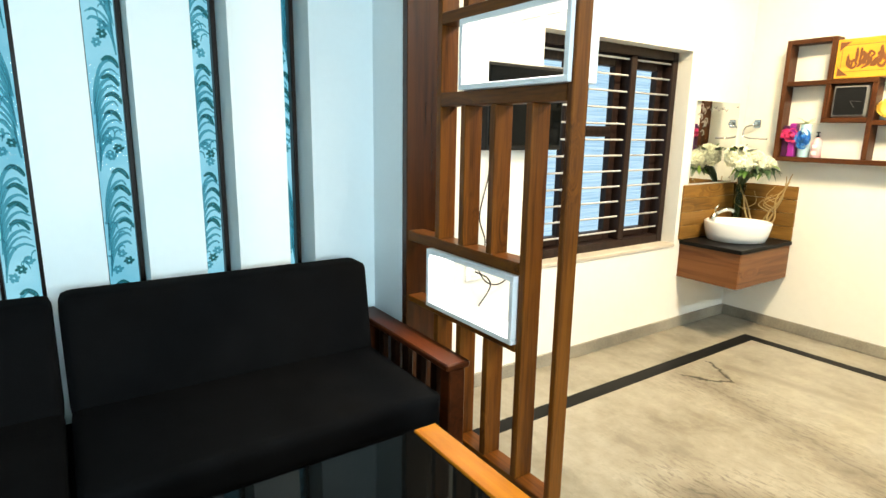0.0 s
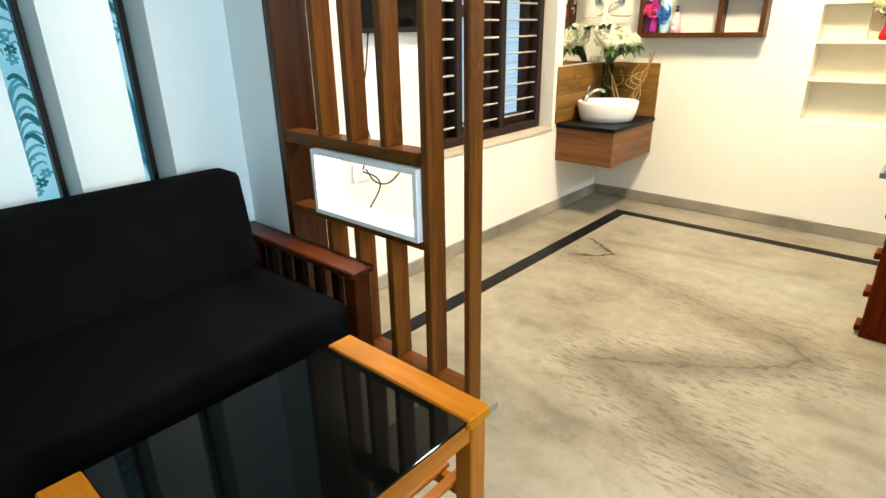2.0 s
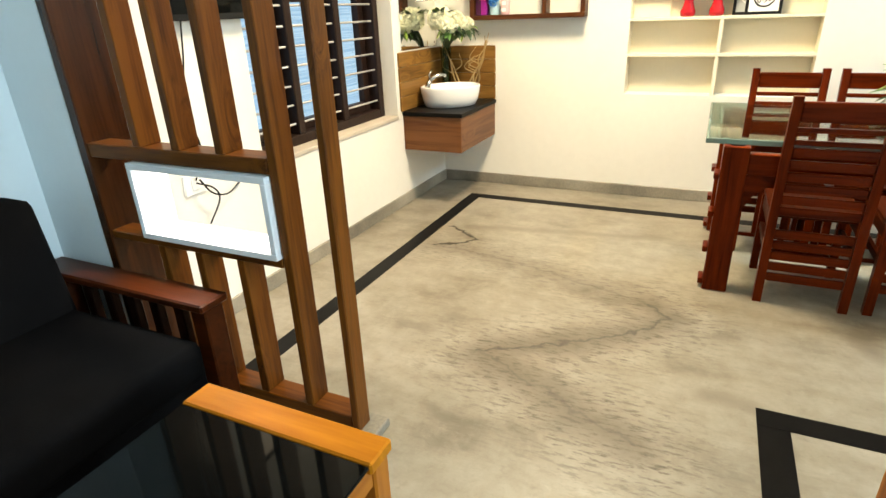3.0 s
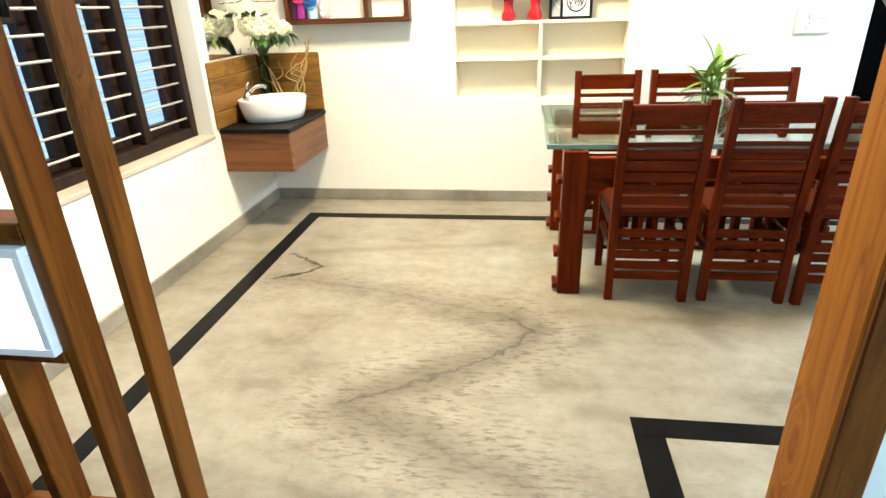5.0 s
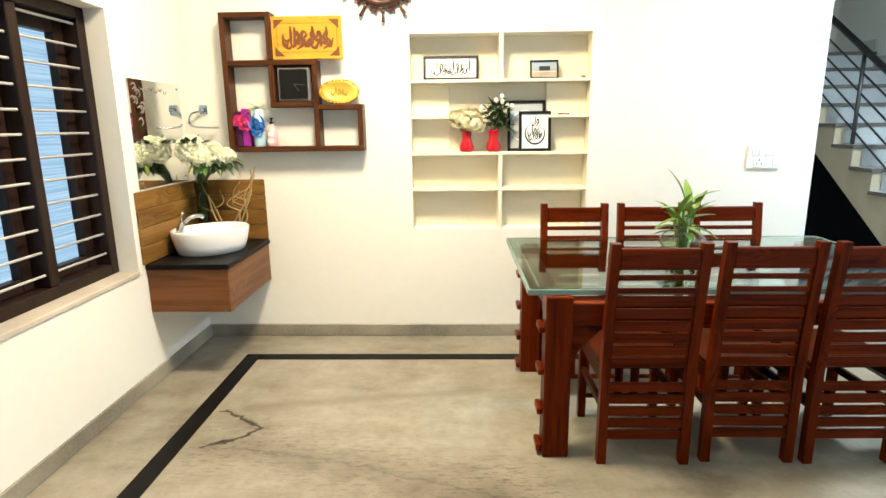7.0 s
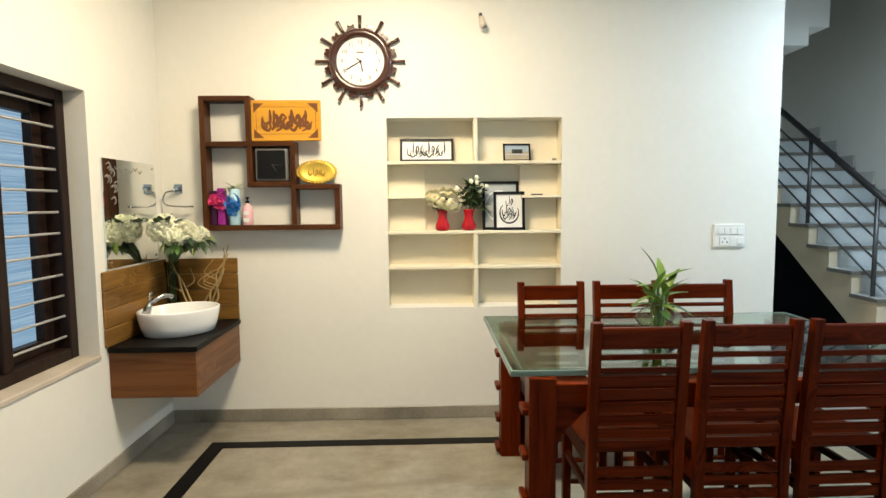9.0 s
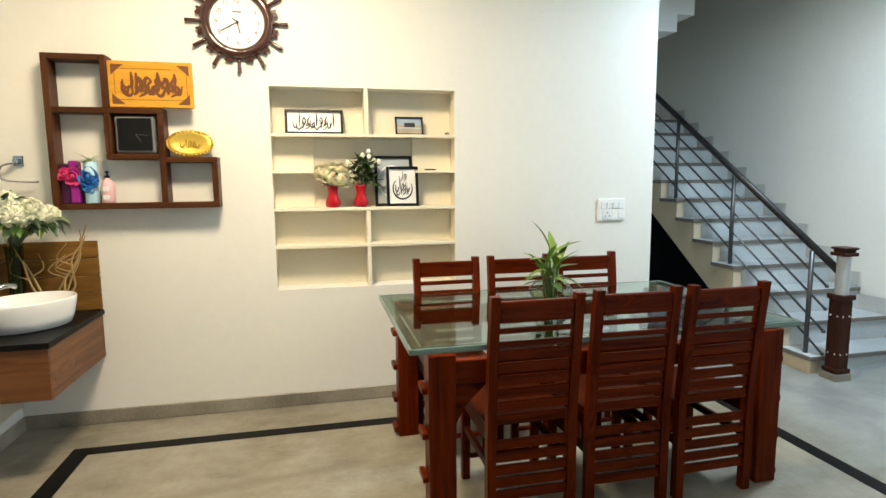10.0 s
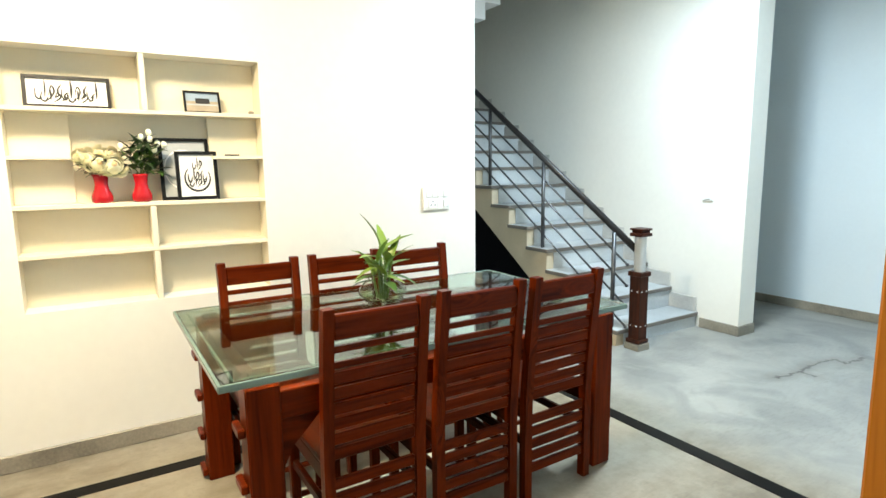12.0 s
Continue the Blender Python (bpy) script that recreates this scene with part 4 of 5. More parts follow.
part("lead", tube(curve_points([(2.10, WY - 0.02, 1.36), (2.08, WY - 0.012, 1.2), (2.03, WY - 0.015, 1.0), (2.07, WY - 0.02, 0.85), (2.0, WY - 0.03, 0.71)]), 0.004, 6), BLACK, cable, smooth=True)
part("lead", tube(curve_points([(2.0, WY - 0.03, 0.70), (2.07, WY - 0.05, 0.66), (2.09, WY - 0.05, 0.60), (2.03, WY - 0.03, 0.50)]), 0.004, 6), BLACK, cable, smooth=True)
part("lead", tube(curve_points([(2.02, WY - 0.03, 0.71), (2.06, WY - 0.05, 0.64), (2.16, WY - 0.04, 0.61), (2.28, WY - 0.02, 0.65)]), 0.004, 6), BLACK, cable, smooth=True)
sock = thing("wall_socket", (2.01, WY, 0.69), "white plastic wall socket on the window wall", "socket")
part("plate", box(1.95, 2.07, WY - 0.012, WY, 0.645, 0.74, 0.004), WHITE_PLASTIC, sock)
part("outlet", box(1.985, 2.035, WY - 0.016, WY - 0.0122, 0.665, 0.715, 0.002), WHITE_GLOSS, sock)


# ---------------------------------------------------------------- dining table and chairs
table = thing("dining_table", (3.64, -0.45, 0), "dark red wooden dining table with a thick green glass top", "table")
GX0, GX1, GY0, GY1 = 3.135, 4.21, -1.385, 0.418
g = part("glass_top", box(GX0 + 0.0125, GX1 - 0.0125, GY0 + 0.0125, GY1 - 0.0125, 0.751, 0.7745, 0.001), TABLE_GLASS, table, "thick bevelled green glass")
g.visible_shadow = False
for b in ((GX0, GX0 + 0.012, GY0, GY1), (GX1 - 0.012, GX1, GY0, GY1), (GX0 + 0.0122, GX1 - 0.0122, GY0, GY0 + 0.012), (GX0 + 0.0122, GX1 - 0.0122, GY1 - 0.012, GY1)):
    part("polished_edge", box(*b, 0.750, 0.775, 0.005, 2), GLASS_EDGE, g, "pale green polished glass edge").visible_shadow = False
for o in (0.05,):
    bm = bmesh.new()
    for b in ((GX0 + o, GX1 - o, GY0 + o, GY0 + o + 0.008), (GX0 + o, GX1 - o, GY1 - o - 0.008, GY1 - o), (GX0 + o, GX0 + o + 0.008, GY0 + o + 0.018, GY1 - o - 0.018), (GX1 - o - 0.008, GX1 - o, GY0 + o + 0.018, GY1 - o - 0.018)):
        add_box(bm, *b, 0.7482, 0.7498)
    part("frosted_line", bm, FROST, table, "frosted line round the glass edge").visible_shadow = False
LX, LYS = (3.16, 4.03), (0.226, -1.322)
for lx in LX:
    for ly in LYS:
        leg = part("leg", box(lx, lx + 0.10, ly, ly + 0.112, 0, 0.735, 0.005), CHAIR_Z, table)
        out = ly + 0.112 if ly > -0.4 else ly
        for z in (0.05, 0.225, 0.41, 0.60):
            s = (out + 0.0005, out + 0.024) if ly > -0.4 else (out - 0.024, out - 0.0005)
            part("tenon_block", box(lx + 0.02, lx + 0.115, *s, z - 0.03, z, 0.004), CHAIR_Y, leg)
        part("pad", box(lx + 0.02, lx + 0.08, ly + 0.025, ly + 0.085, 0.7355, 0.7478, 0.002), BLACK, leg)
        k = 1 if lx < 3.5 else -1
        e = 1 if ly < -0.4 else -1
        ys = ly + 0.113 if e > 0 else ly - 0.001
        part("bracket", prism([(ys, 0.60), (ys, 0.42), (ys + e * 0.04, 0.50), (ys + e * 0.14, 0.60)], "x", lx + 0.03, lx + 0.065), CHAIR_Y, table)
for lx in LX:
    part("apron", box(lx + 0.025, lx + 0.07, -1.209, 0.225, 0.60, 0.70, 0.004), CHAIR_Y, table)
for ly in (0.256, -1.292):
    part("apron", box(3.261, 4.029, ly, ly + 0.05, 0.60, 0.70, 0.004), CHAIR_X_SHADED, table)


def dining_chair():
    """Chair about its own origin on the floor: it faces +x, its back stands at x = 0."""
    c = thing("dining_chair", (0, 0, 0), "dark red wooden dining chair with a tall slatted back", "chair", "chairs round the dining table")
    H, lean = 0.977, 0.055

    def bx(z):
        return 0.0 if z < 0.42 else -lean * ((z - 0.42) / (H - 0.42)) ** 1.25

    for y in (-0.194, 0.156):
        zs = [0, 0.2, 0.42, 0.55, 0.68, 0.82, H]
        pts = [(bx(z), z) for z in zs] + [(bx(z) + 0.038, z) for z in reversed(zs)]
        bm = prism(pts, "y", y, y + 0.038)
        bmesh.ops.bevel(bm, geom=[e for e in bm.edges if len({round(v.co.y, 4) for v in e.verts}) == 1 and e.calc_face_angle(0) > 1.2], offset=0.004, segments=1, affect="EDGES")
        part("back_post", bm, CHAIR_Z, c)
        part("front_leg", box(0.395, 0.432, y, y + 0.038, 0, 0.42, 0.004), CHAIR_Z, c)
        part("stretcher", box(0.039, 0.394, y + 0.008, y + 0.03, 0.24, 0.275, 0.003), CHAIR_X_SHADED, c)
        part("seat_rail", box(0.039, 0.394, y + 0.006, y + 0.032, 0.36, 0.42, 0.003), CHAIR_X_SHADED, c)
    x = bx(0.92)
    part("top_rail", box(x + 0.006, x + 0.032, -0.155, 0.155, 0.87, 0.955, 0.005), CHAIR_Y, c)
    for k in range(14):
        z = 0.112 + 0.0548 * k
        if 0.40 < z + 0.02 < 0.46:
            continue
        x = bx(z + 0.014)
        h = 0.022 if k > 11 else 0.041
        part("back_slat", box(x + 0.010, x + 0.026, -0.155, 0.155, z, z + h, 0.003), CHAIR_Y, c)
    part("front_rail", box(0.402, 0.426, -0.155, 0.155, 0.36, 0.42, 0.003), CHAIR_Y, c)
    for k in range(3):
        y = -0.075 + 0.075 * k
        part("front_slat", box(0.407, 0.421, y - 0.016, y + 0.016, 0.12, 0.359, 0.003), CHAIR_Z, c)
    part("front_stretcher", box(0.404, 0.424, -0.155, 0.155, 0.10, 0.12, 0.003), CHAIR_Y, c)
    bm = box(0.04, 0.445, -0.190, 0.190, 0.4205, 0.445, 0.008, 2)
    part("seat", bm, CHAIR_X_SHADED, c)
    return c


chair = dining_chair()
spots = [(3.113, -0.083, 0), (3.132, -0.531, -0.6), (3.125, -0.957, 0.8), (4.158, 0.026, 180.4), (4.16, -0.418, 179.3), (4.155, -0.846, 180)]
for x, y, rz in spots[1:]:
    copy_thing(chair, pose(x, y, 0, 0, 0, rz))
chair.matrix_basis = pose(*spots[0][:2], 0, 0, 0, spots[0][2])

# plant in a glass bowl
rng = random.Random(11)
PX, PY, PZ = 3.82, -0.46, 0.775
plant = thing("potted_plant", (PX, PY, PZ), "green bamboo plant in a round glass bowl of water", "plant")
bowl = [(0.0, 0.002), (0.055, 0.0005), (0.090, 0.012), (0.115, 0.045), (0.113, 0.070), (0.088, 0.098), (0.066, 0.110), (0.072, 0.120), (0.069, 0.120), (0.063, 0.110)]
b = part("bowl", lathe(bowl + [(0.085, 0.097), (0.110, 0.070), (0.112, 0.045), (0.087, 0.015), (0.0, 0.005)], (PX, PY, PZ), 28), VASE_GLASS, plant, "clear glass bowl", smooth=True)
b.visible_shadow = False
part("water", lathe([(0.05, 0.006), (0.085, 0.018), (0.108, 0.045), (0.107, 0.062)], (PX, PY, PZ), 24), WATER, plant, smooth=True).visible_shadow = False
for k in range(6):
    a = k * 1.05 + rng.uniform(-0.2, 0.2)
    r = 0.0 if k == 0 else rng.uniform(0.015, 0.035)
    h = 0.27 if k == 0 else rng.uniform(0.14, 0.21)
    bx_, by_ = PX + r * math.cos(a), PY + r * math.sin(a)
    tip = (bx_ + 0.02 * math.cos(a), by_ + 0.02 * math.sin(a), PZ + h)
    part("stalk", tube([(bx_, by_, PZ + 0.02), ((bx_ + tip[0]) / 2, (by_ + tip[1]) / 2, PZ + h * 0.5), tip], 0.0065, 6), STEM, plant, smooth=True)
    for j in range(4):
        f = 0.62 + 0.38 * j / 3
        p = (bx_ + (tip[0] - bx_) * f, by_ + (tip[1] - by_) * f, PZ + 0.02 + (h - 0.02) * f)
        turn = a + j * 2.4 + rng.uniform(-0.4, 0.4)
        rise = (0.15, 0.40, 0.75, 1.15)[j] + rng.uniform(-0.15, 0.15)
        bm = bmesh.new()
        leaf(bm, p, (math.cos(turn) * math.cos(rise), math.sin(turn) * math.cos(rise), math.sin(rise)), (0, 0, 1), rng.uniform(0.13, 0.20), rng.uniform(0.036, 0.052), rng.uniform(0.2, 0.55), 7)
        part("leaf", bm, LEAF_LIGHT if j > 0 else LEAF_MID, plant, smooth=True)

# ---------------------------------------------------------------- corner wash basin
vanity = thing("vanity_cabinet", (4.28, 2.22, 0.42), "brown laminate corner vanity cabinet hung on the wall", "cabinet")
VX, VY = 3.937, 1.987
part("carcass", box(VX + 0.016, NX - 0.001, VY + 0.016, WY - 0.001, 0.414, 0.66, 0.002), VANITY, vanity)
part("side_panel", box(VX, VX + 0.0155, VY, WY - 0.001, 0.412, 0.66, 0.002), VANITY_Y, vanity)
part("door", box(VX + 0.016, NX - 0.001, VY, VY + 0.0155, 0.412, 0.658, 0.002), VANITY, vanity)
top = thing("vanity_countertop", (4.28, 2.22, 0.66), "black granite countertop on the vanity cabinet", "countertop")
part("slab", box(VX - 0.012, NX - 0.001, VY - 0.012, WY - 0.001, 0.661, 0.690, 0.004), BLACK_STONE, top)
splash = thing("backsplash", (4.28, 2.3, 0.691), "rustic wooden plank backsplash in the corner", "backsplash")
for k in range(4):
    z = 0.692 + 0.101 * k
    part("plank", box(3.905, NX - 0.014, WY - 0.013, WY - 0.0005, z, z + 0.0995, 0.004), PLANK_X, splash)
    part("plank", box(NX - 0.013, NX - 0.0005, VY - 0.006, WY - 0.014, z, z + 0.0995, 0.004), PLANK_Y, splash)

BX, BY, BZ = 4.285, 2.215, 0.6905
basin = thing("wash_basin", (BX, BY, BZ), "white oval ceramic bowl basin on the black countertop", "basin")
prof = [(0.0, 0.0), (0.80, 0.0), (0.86, 0.006), (0.925, 0.05), (0.975, 0.10), (0.995, 0.135), (0.99, 0.145), (0.96, 0.147), (0.935, 0.138), (0.88, 0.085), (0.72, 0.035), (0.30, 0.020), (0.0, 0.018)]
part("bowl", lathe([(r * 0.232, z) for r, z in prof], (BX, BY, BZ), 48, 1.0, 0.80, radians(-45)), WHITE_GLOSS, basin, smooth=True)
part("drain", lathe([(0.0, 0.021), (0.022, 0.021), (0.022, 0.024), (0.0, 0.025)], (BX, BY, BZ), 16), CHROME, basin)
tap = thing("tap", (BX + 0.02, BY + 0.20, 0.69), "chrome single lever basin tap", "tap")
TX, TY, TZ0 = 4.155, 2.345, 0.825
part("body", tube([(TX, TY, TZ0), (TX + 0.006, TY - 0.006, TZ0 + 0.03), (TX + 0.02, TY - 0.02, TZ0 + 0.065)], 0.024, 14, None, 0.7), CHROME, tap, smooth=True)
part("spout", tube(curve_points([(TX + 0.012, TY - 0.012, TZ0 + 0.05), (TX + 0.05, TY - 0.05, TZ0 + 0.085), (TX + 0.09, TY - 0.09, TZ0 + 0.092), (TX + 0.105, TY - 0.105, TZ0 + 0.08)]), 0.013, 10), CHROME, tap, smooth=True)
part("lever", tube([(TX + 0.018, TY - 0.018, TZ0 + 0.066), (TX + 0.01, TY - 0.012, TZ0 + 0.10), (TX + 0.03, TY - 0.028, TZ0 + 0.125)], 0.008, 8), CHROME, tap, smooth=True)

mirror = thing("mirror", (4.25, WY - 0.006, 1.115), "frameless mirror with etched corner pattern above the basin", "mirror")
part("glass", box(3.958, 4.53, WY - 0.008, WY - 0.001, 1.105, 1.695, 0.002), MIRROR, mirror)
bm = bmesh.new()
rng = random.Random(3)


def on_mirror(u, v, d):
    return (u, WY - 0.0082 - d, v)


for j in range(9):
    u, v = 3.978 + rng.uniform(0, 0.09), 1.66 - 0.02 * j * rng.uniform(0.8, 1.2)
    stroke(bm, on_mirror, [(u, v), (u + 0.03, v + 0.012), (u + 0.045, v - 0.012), (u + 0.028, v - 0.028)], 0.010, 0.0006, 4)
for j in range(6):
    u, v = 4.08 + 0.05 * j, 1.655 - 0.012 * (j % 2)
    stroke(bm, on_mirror, [(u, v), (u + 0.02, v - 0.014), (u + 0.04, v + 0.004)], 0.008, 0.0006, 4)
part("etching", bm, ETCH, mirror, "grey etched scroll pattern")
for u, v in ((4.50, 1.665), (4.50, 1.135), (4.005, 1.135)):
    part("screw", lathe([(0.008, 0), (0.006, 0.004), (0, 0.005)], (0, 0, 0), 10), CHROME, mirror).data.transform(Matrix.Translation(Vector((u, WY - 0.008, v)) - BASE[mirror]) @ Matrix.Rotation(radians(90), 4, "X") @ Matrix.Translation(BASE[mirror]))

ring = thing("towel_ring", (NX - 0.02, 2.33, 1.54), "chrome towel ring on the wall beside the mirror", "towel ring")
part("plate", box(NX - 0.012, NX - 0.0005, 2.315, 2.365, 1.515, 1.575, 0.003), CHROME, ring)
part("arm", box(NX - 0.05, NX - 0.0125, 2.328, 2.352, 1.533, 1.557, 0.003), CHROME, ring)
part("ring", tube(curve_points([(NX - 0.045, 2.34, 1.535), (NX - 0.05, 2.40, 1.52), (NX - 0.055, 2.418, 1.47), (NX - 0.055, 2.39, 1.44), (NX - 0.05, 2.30, 1.432), (NX - 0.045, 2.235, 1.432)]), 0.006, 8), CHROME, ring, smooth=True)

# bouquet in a tall dark vase in the corner
rng = random.Random(21)
FX, FY = 4.50, 2.345
bq = thing("flower_vase", (FX, FY, 0.69), "white artificial bouquet in a tall olive glass vase", "flower vase")
part("vase", lathe([(0.035, 0.0), (0.042, 0.01), (0.036, 0.12), (0.036, 0.30), (0.046, 0.40)], (FX, FY, 0.6905), 20), DARK_VASE, bq, smooth=True).visible_shadow = False
for k in range(7):
    a = k * 0.9
    part("stem", tube([(FX + 0.012 * math.cos(a), FY + 0.012 * math.sin(a), 0.70), (FX + 0.02 * math.cos(a), FY + 0.02 * math.sin(a), 1.08)], 0.004, 5), LEAF, bq)
heads = [(4.37, 2.325, 1.300, 0.090, 50), (4.42, 2.225, 1.275, 0.078, 40), (4.47, 2.150, 1.250, 0.052, 18), (4.35, 2.255, 1.248, 0.056, 20)]
for hx, hy, hz, hr, count in heads:
    bm = bmesh.new()
    for k in range(count):
        # florets spread evenly over a ball
        up = 1 - 1.75 * (k + 0.5) / count
        a = 2.39996 * k
        d = Vector((math.sqrt(1 - up * up) * math.cos(a), math.sqrt(1 - up * up) * math.sin(a), up))
        blossom(bm, Vector((hx, hy, hz)) + d * hr * rng.uniform(0.80, 0.95), rng.uniform(0.026, 0.034), rng, 3, d, 0.15)
    for v in bm.verts:
        v.co.y = min(v.co.y, WY - 0.012)
    part("blossom", bm, WHITE_PETAL, bq, smooth=True)
for k in range(80):
    hx, hy, hz, hr, count = heads[k % len(heads)]
    a, el = rng.uniform(0, 2 * math.pi), rng.uniform(-0.7, 0.35) if k % 4 else rng.uniform(0.5, 1.2)
    c = Vector((hx + 0.6 * hr * math.cos(a), hy + 0.6 * hr * math.sin(a), hz - hr * rng.uniform(0.2, 1.1) if k % 4 else hz + hr * 0.3))
    bm = bmesh.new()
    leaf(bm, c, (math.cos(a) * math.cos(el), math.sin(a) * math.cos(el), math.sin(el)), (0, 0, 1), rng.uniform(0.06, 0.095), rng.uniform(0.022, 0.036), 0.4, 4)
    for v in bm.verts:
        v.co.x, v.co.y = min(v.co.x, 4.615), min(v.co.y, WY - 0.012)
    part("leaf", bm, (LEAF, LEAF_MID, LEAF)[k % 3] if k % 7 else LEAF_LIGHT, bq, smooth=True)
for hx, hy, hz, hr, count in heads:
    part("stem", tube([(FX, FY, 1.06), (FX * 0.7 + hx * 0.3, FY * 0.7 + hy * 0.3, 1.15), (hx, hy, hz - hr * 0.6)], 0.009, 6, None, 2.4), LEAF, bq)

tw = thing("dry_branch", (4.55, 2.14, 0.69), "curly golden dry branches standing behind the basin", "branch")
rng = random.Random(8)
for k in range(6):
    x, y, z = 4.55, 2.155 + 0.010 * k, 0.692
    pts = [(x, y, z)]
    dx, dy = rng.uniform(-0.012, 0.006), rng.uniform(-0.03, 0.035)
    for j in range(6):
        x, y, z = min(4.61, x + dx + rng.uniform(-0.015, 0.015)), y + dy + rng.uniform(-0.03, 0.03), z + rng.uniform(0.06, 0.095)
        pts.append((x, y, z))
    part("twig", tube(curve_points(pts, 4), 0.008, 6, None, 0.4), TWIG, tw, smooth=True)
    p = pts[3]
    part("twig", tube(curve_points([p, (p[0] - 0.03, p[1] + rng.choice((-1, 1)) * 0.07, p[2] + 0.05), (p[0] - 0.03, p[1] + rng.uniform(-0.12, 0.12), p[2] + 0.13)], 4), 0.005, 5, None, 0.4), TWIG, tw, smooth=True)

# ---------------------------------------------------------------- walnut cube shelf and what stands on it
cube = thing("wall_shelf", (NX - 0.05, 1.72, 1.278), "stepped walnut cube shelf fixed to the wall", "wall shelf")
CX, T = 4.527, 0.032


def board(y0, y1, z0, z1, material):
    part("board", box(CX, NX - 0.0005, y0, y1, z0, z1, 0.003), material, cube)


board(2.118, 2.15, 1.278, 2.113, SHELF_Z)
board(1.835, 1.867, 1.834, 2.113, SHELF_Z)
board(1.8675, 2.1175, 2.081, 2.113, SHELF_Y)
board(1.565, 2.1175, 1.802, 1.8335, SHELF_Y)
board(1.835, 1.867, 1.5825, 1.8015, SHELF_Z)
board(1.565, 1.597, 1.3105, 1.8015, SHELF_Z)
board(1.5975, 1.867, 1.55, 1.582, SHELF_Y)
board(1.292, 2.1175, 1.278, 1.310, SHELF_Y)
board(1.292, 1.324, 1.3105, 1.533, SHELF_Z)
board(1.292, 1.5645, 1.5335, 1.565, SHELF_Y)


def on_front(x):
    return lambda u, v, d: (x - d, u, v)


def script_strokes(bm, plane, y0, y1, z0, z1, width, rng, count, first=0):
    """Swelling pen strokes that fill a field, from its left to its right."""
    for k in range(count):
        u = y0 + (y1 - y0) * (k + 0.5) / count
        h = z1 - z0
        w = (y1 - y0) / count
        kind = (k + first) % 4
        if kind == 0:
            pts = [(u + w * 0.6, z0 + h * 0.45), (u + w * 0.2, z0 + h * 0.12), (u - w * 0.4, z0 + h * 0.22), (u - w * 0.5, z0 + h * 0.6)]
        elif kind == 1:
            pts = [(u, z0 + h * 0.2), (u + w * 0.05, z0 + h * 0.6), (u - w * 0.02, z0 + h * 0.98)]
        elif kind == 2:
            pts = [(u - w * 0.5, z0 + h * 0.3), (u, z0 + h * 0.72), (u + w * 0.45, z0 + h * 0.5), (u, z0 + h * 0.25), (u - w * 0.7, z0 + h * 0.05)]
        else:
            pts = [(u + w * 0.5, z0 + h * 0.8), (u, z0 + h * 0.55), (u + w * 0.1, z0 + h * 0.3), (u - w * 0.5, z0 + h * 0.2)]
        stroke(bm, plane, [(p[0] + rng.uniform(-0.05, 0.05) * w, p[1]) for p in pts], width * rng.uniform(0.8, 1.2))


rng = random.Random(14)
pl = thing("plaque", (4.55, 1.625, 1.834), "yellow carved wooden calligraphy plaque on the cube shelf", "plaque")
part("panel", box(4.535, 4.552, 1.40, 1.833, 1.8345, 2.085, 0.004), PLAQUE_WOOD, pl)
for args in ((4.535, 1.765, 1.46, 1.895, 2.03, 0.021, 9), (4.5345, 1.75, 1.47, 1.89, 1.975, 0.020, 7), (4.534, 1.76, 1.47, 1.93, 2.025, 0.016, 6)):
    d, u0, u1, v0, v1, wide, count = args
    for k in range(count):
        f, g = k / count, (k + 1) / count
        bm = bmesh.new()
        script_strokes(bm, on_front(d), u0 + (u1 - u0) * f, u0 + (u1 - u0) * g, v0, v1, wide, rng, 1, k)
        part("carved_letter", bm, PLAQUE_CARVE, pl)
for y, z, sy, sz in ((1.815, 1.853, -1, 1), (1.418, 1.853, 1, 1), (1.815, 2.066, -1, -1), (1.418, 2.066, 1, -1)):
    part("corner_ornament", prism([(y, z), (y + sy * 0.065, z), (y + sy * 0.042, z + sz * 0.018), (y + sy * 0.020, z + sz * 0.038), (y, z + sz * 0.058)], "x", 4.5335, 4.5348), PLAQUE_CARVE, pl)
bm = bmesh.new()
for b in ((1.43, 1.80, 1.876, 1.8785), (1.43, 1.80, 2.042, 2.0445), (1.43, 1.4325, 1.90, 2.02), (1.7975, 1.80, 1.90, 2.02)):
    add_box(bm, 4.5338, 4.5348, *b)
part("border_line", bm, PLAQUE_CARVE, pl)

dc = thing("desk_clock", (4.56, 1.715, 1.5825), "square black desk clock with silver rim in the shelf", "clock")
part("case", box(4.545, 4.59, 1.612, 1.822, 1.583, 1.795, 0.02, 3), plain("grey_clock_rim", (0.30, 0.29, 0.27), 0.3, 0.6), dc)
part("face", box(4.5425, 4.5448, 1.63, 1.805, 1.60, 1.778, 0.006), BLACK, dc)
for a, ln in ((radians(215), 0.05), (radians(265), 0.065)):
    part("hour_hand", tube([(4.5415, 1.715, 1.69), (4.5415, 1.715 - ln * math.sin(a) * -1, 1.69 + ln * math.cos(a))], 0.0018, 5), STEEL, dc)

gp = thing("gold_plate", (4.57, 1.44, 1.5655), "oval gold embossed plate leaning on the shelf top", "plate")
bm = lathe([(0.0, 0.006), (0.085, 0.006), (0.10, 0.012), (0.125, 0.004), (0.128, 0.0), (0.0, -0.002)], (0, 0, 0), 40, 0.60, 1.0)
for v in bm.verts:
    r = math.hypot(v.co.x / 0.6, v.co.y)
    if r > 0.11:
        k = 1 + 0.03 * math.sin(16 * math.atan2(v.co.x / 0.6, v.co.y))
        v.co.x *= k
        v.co.y *= k
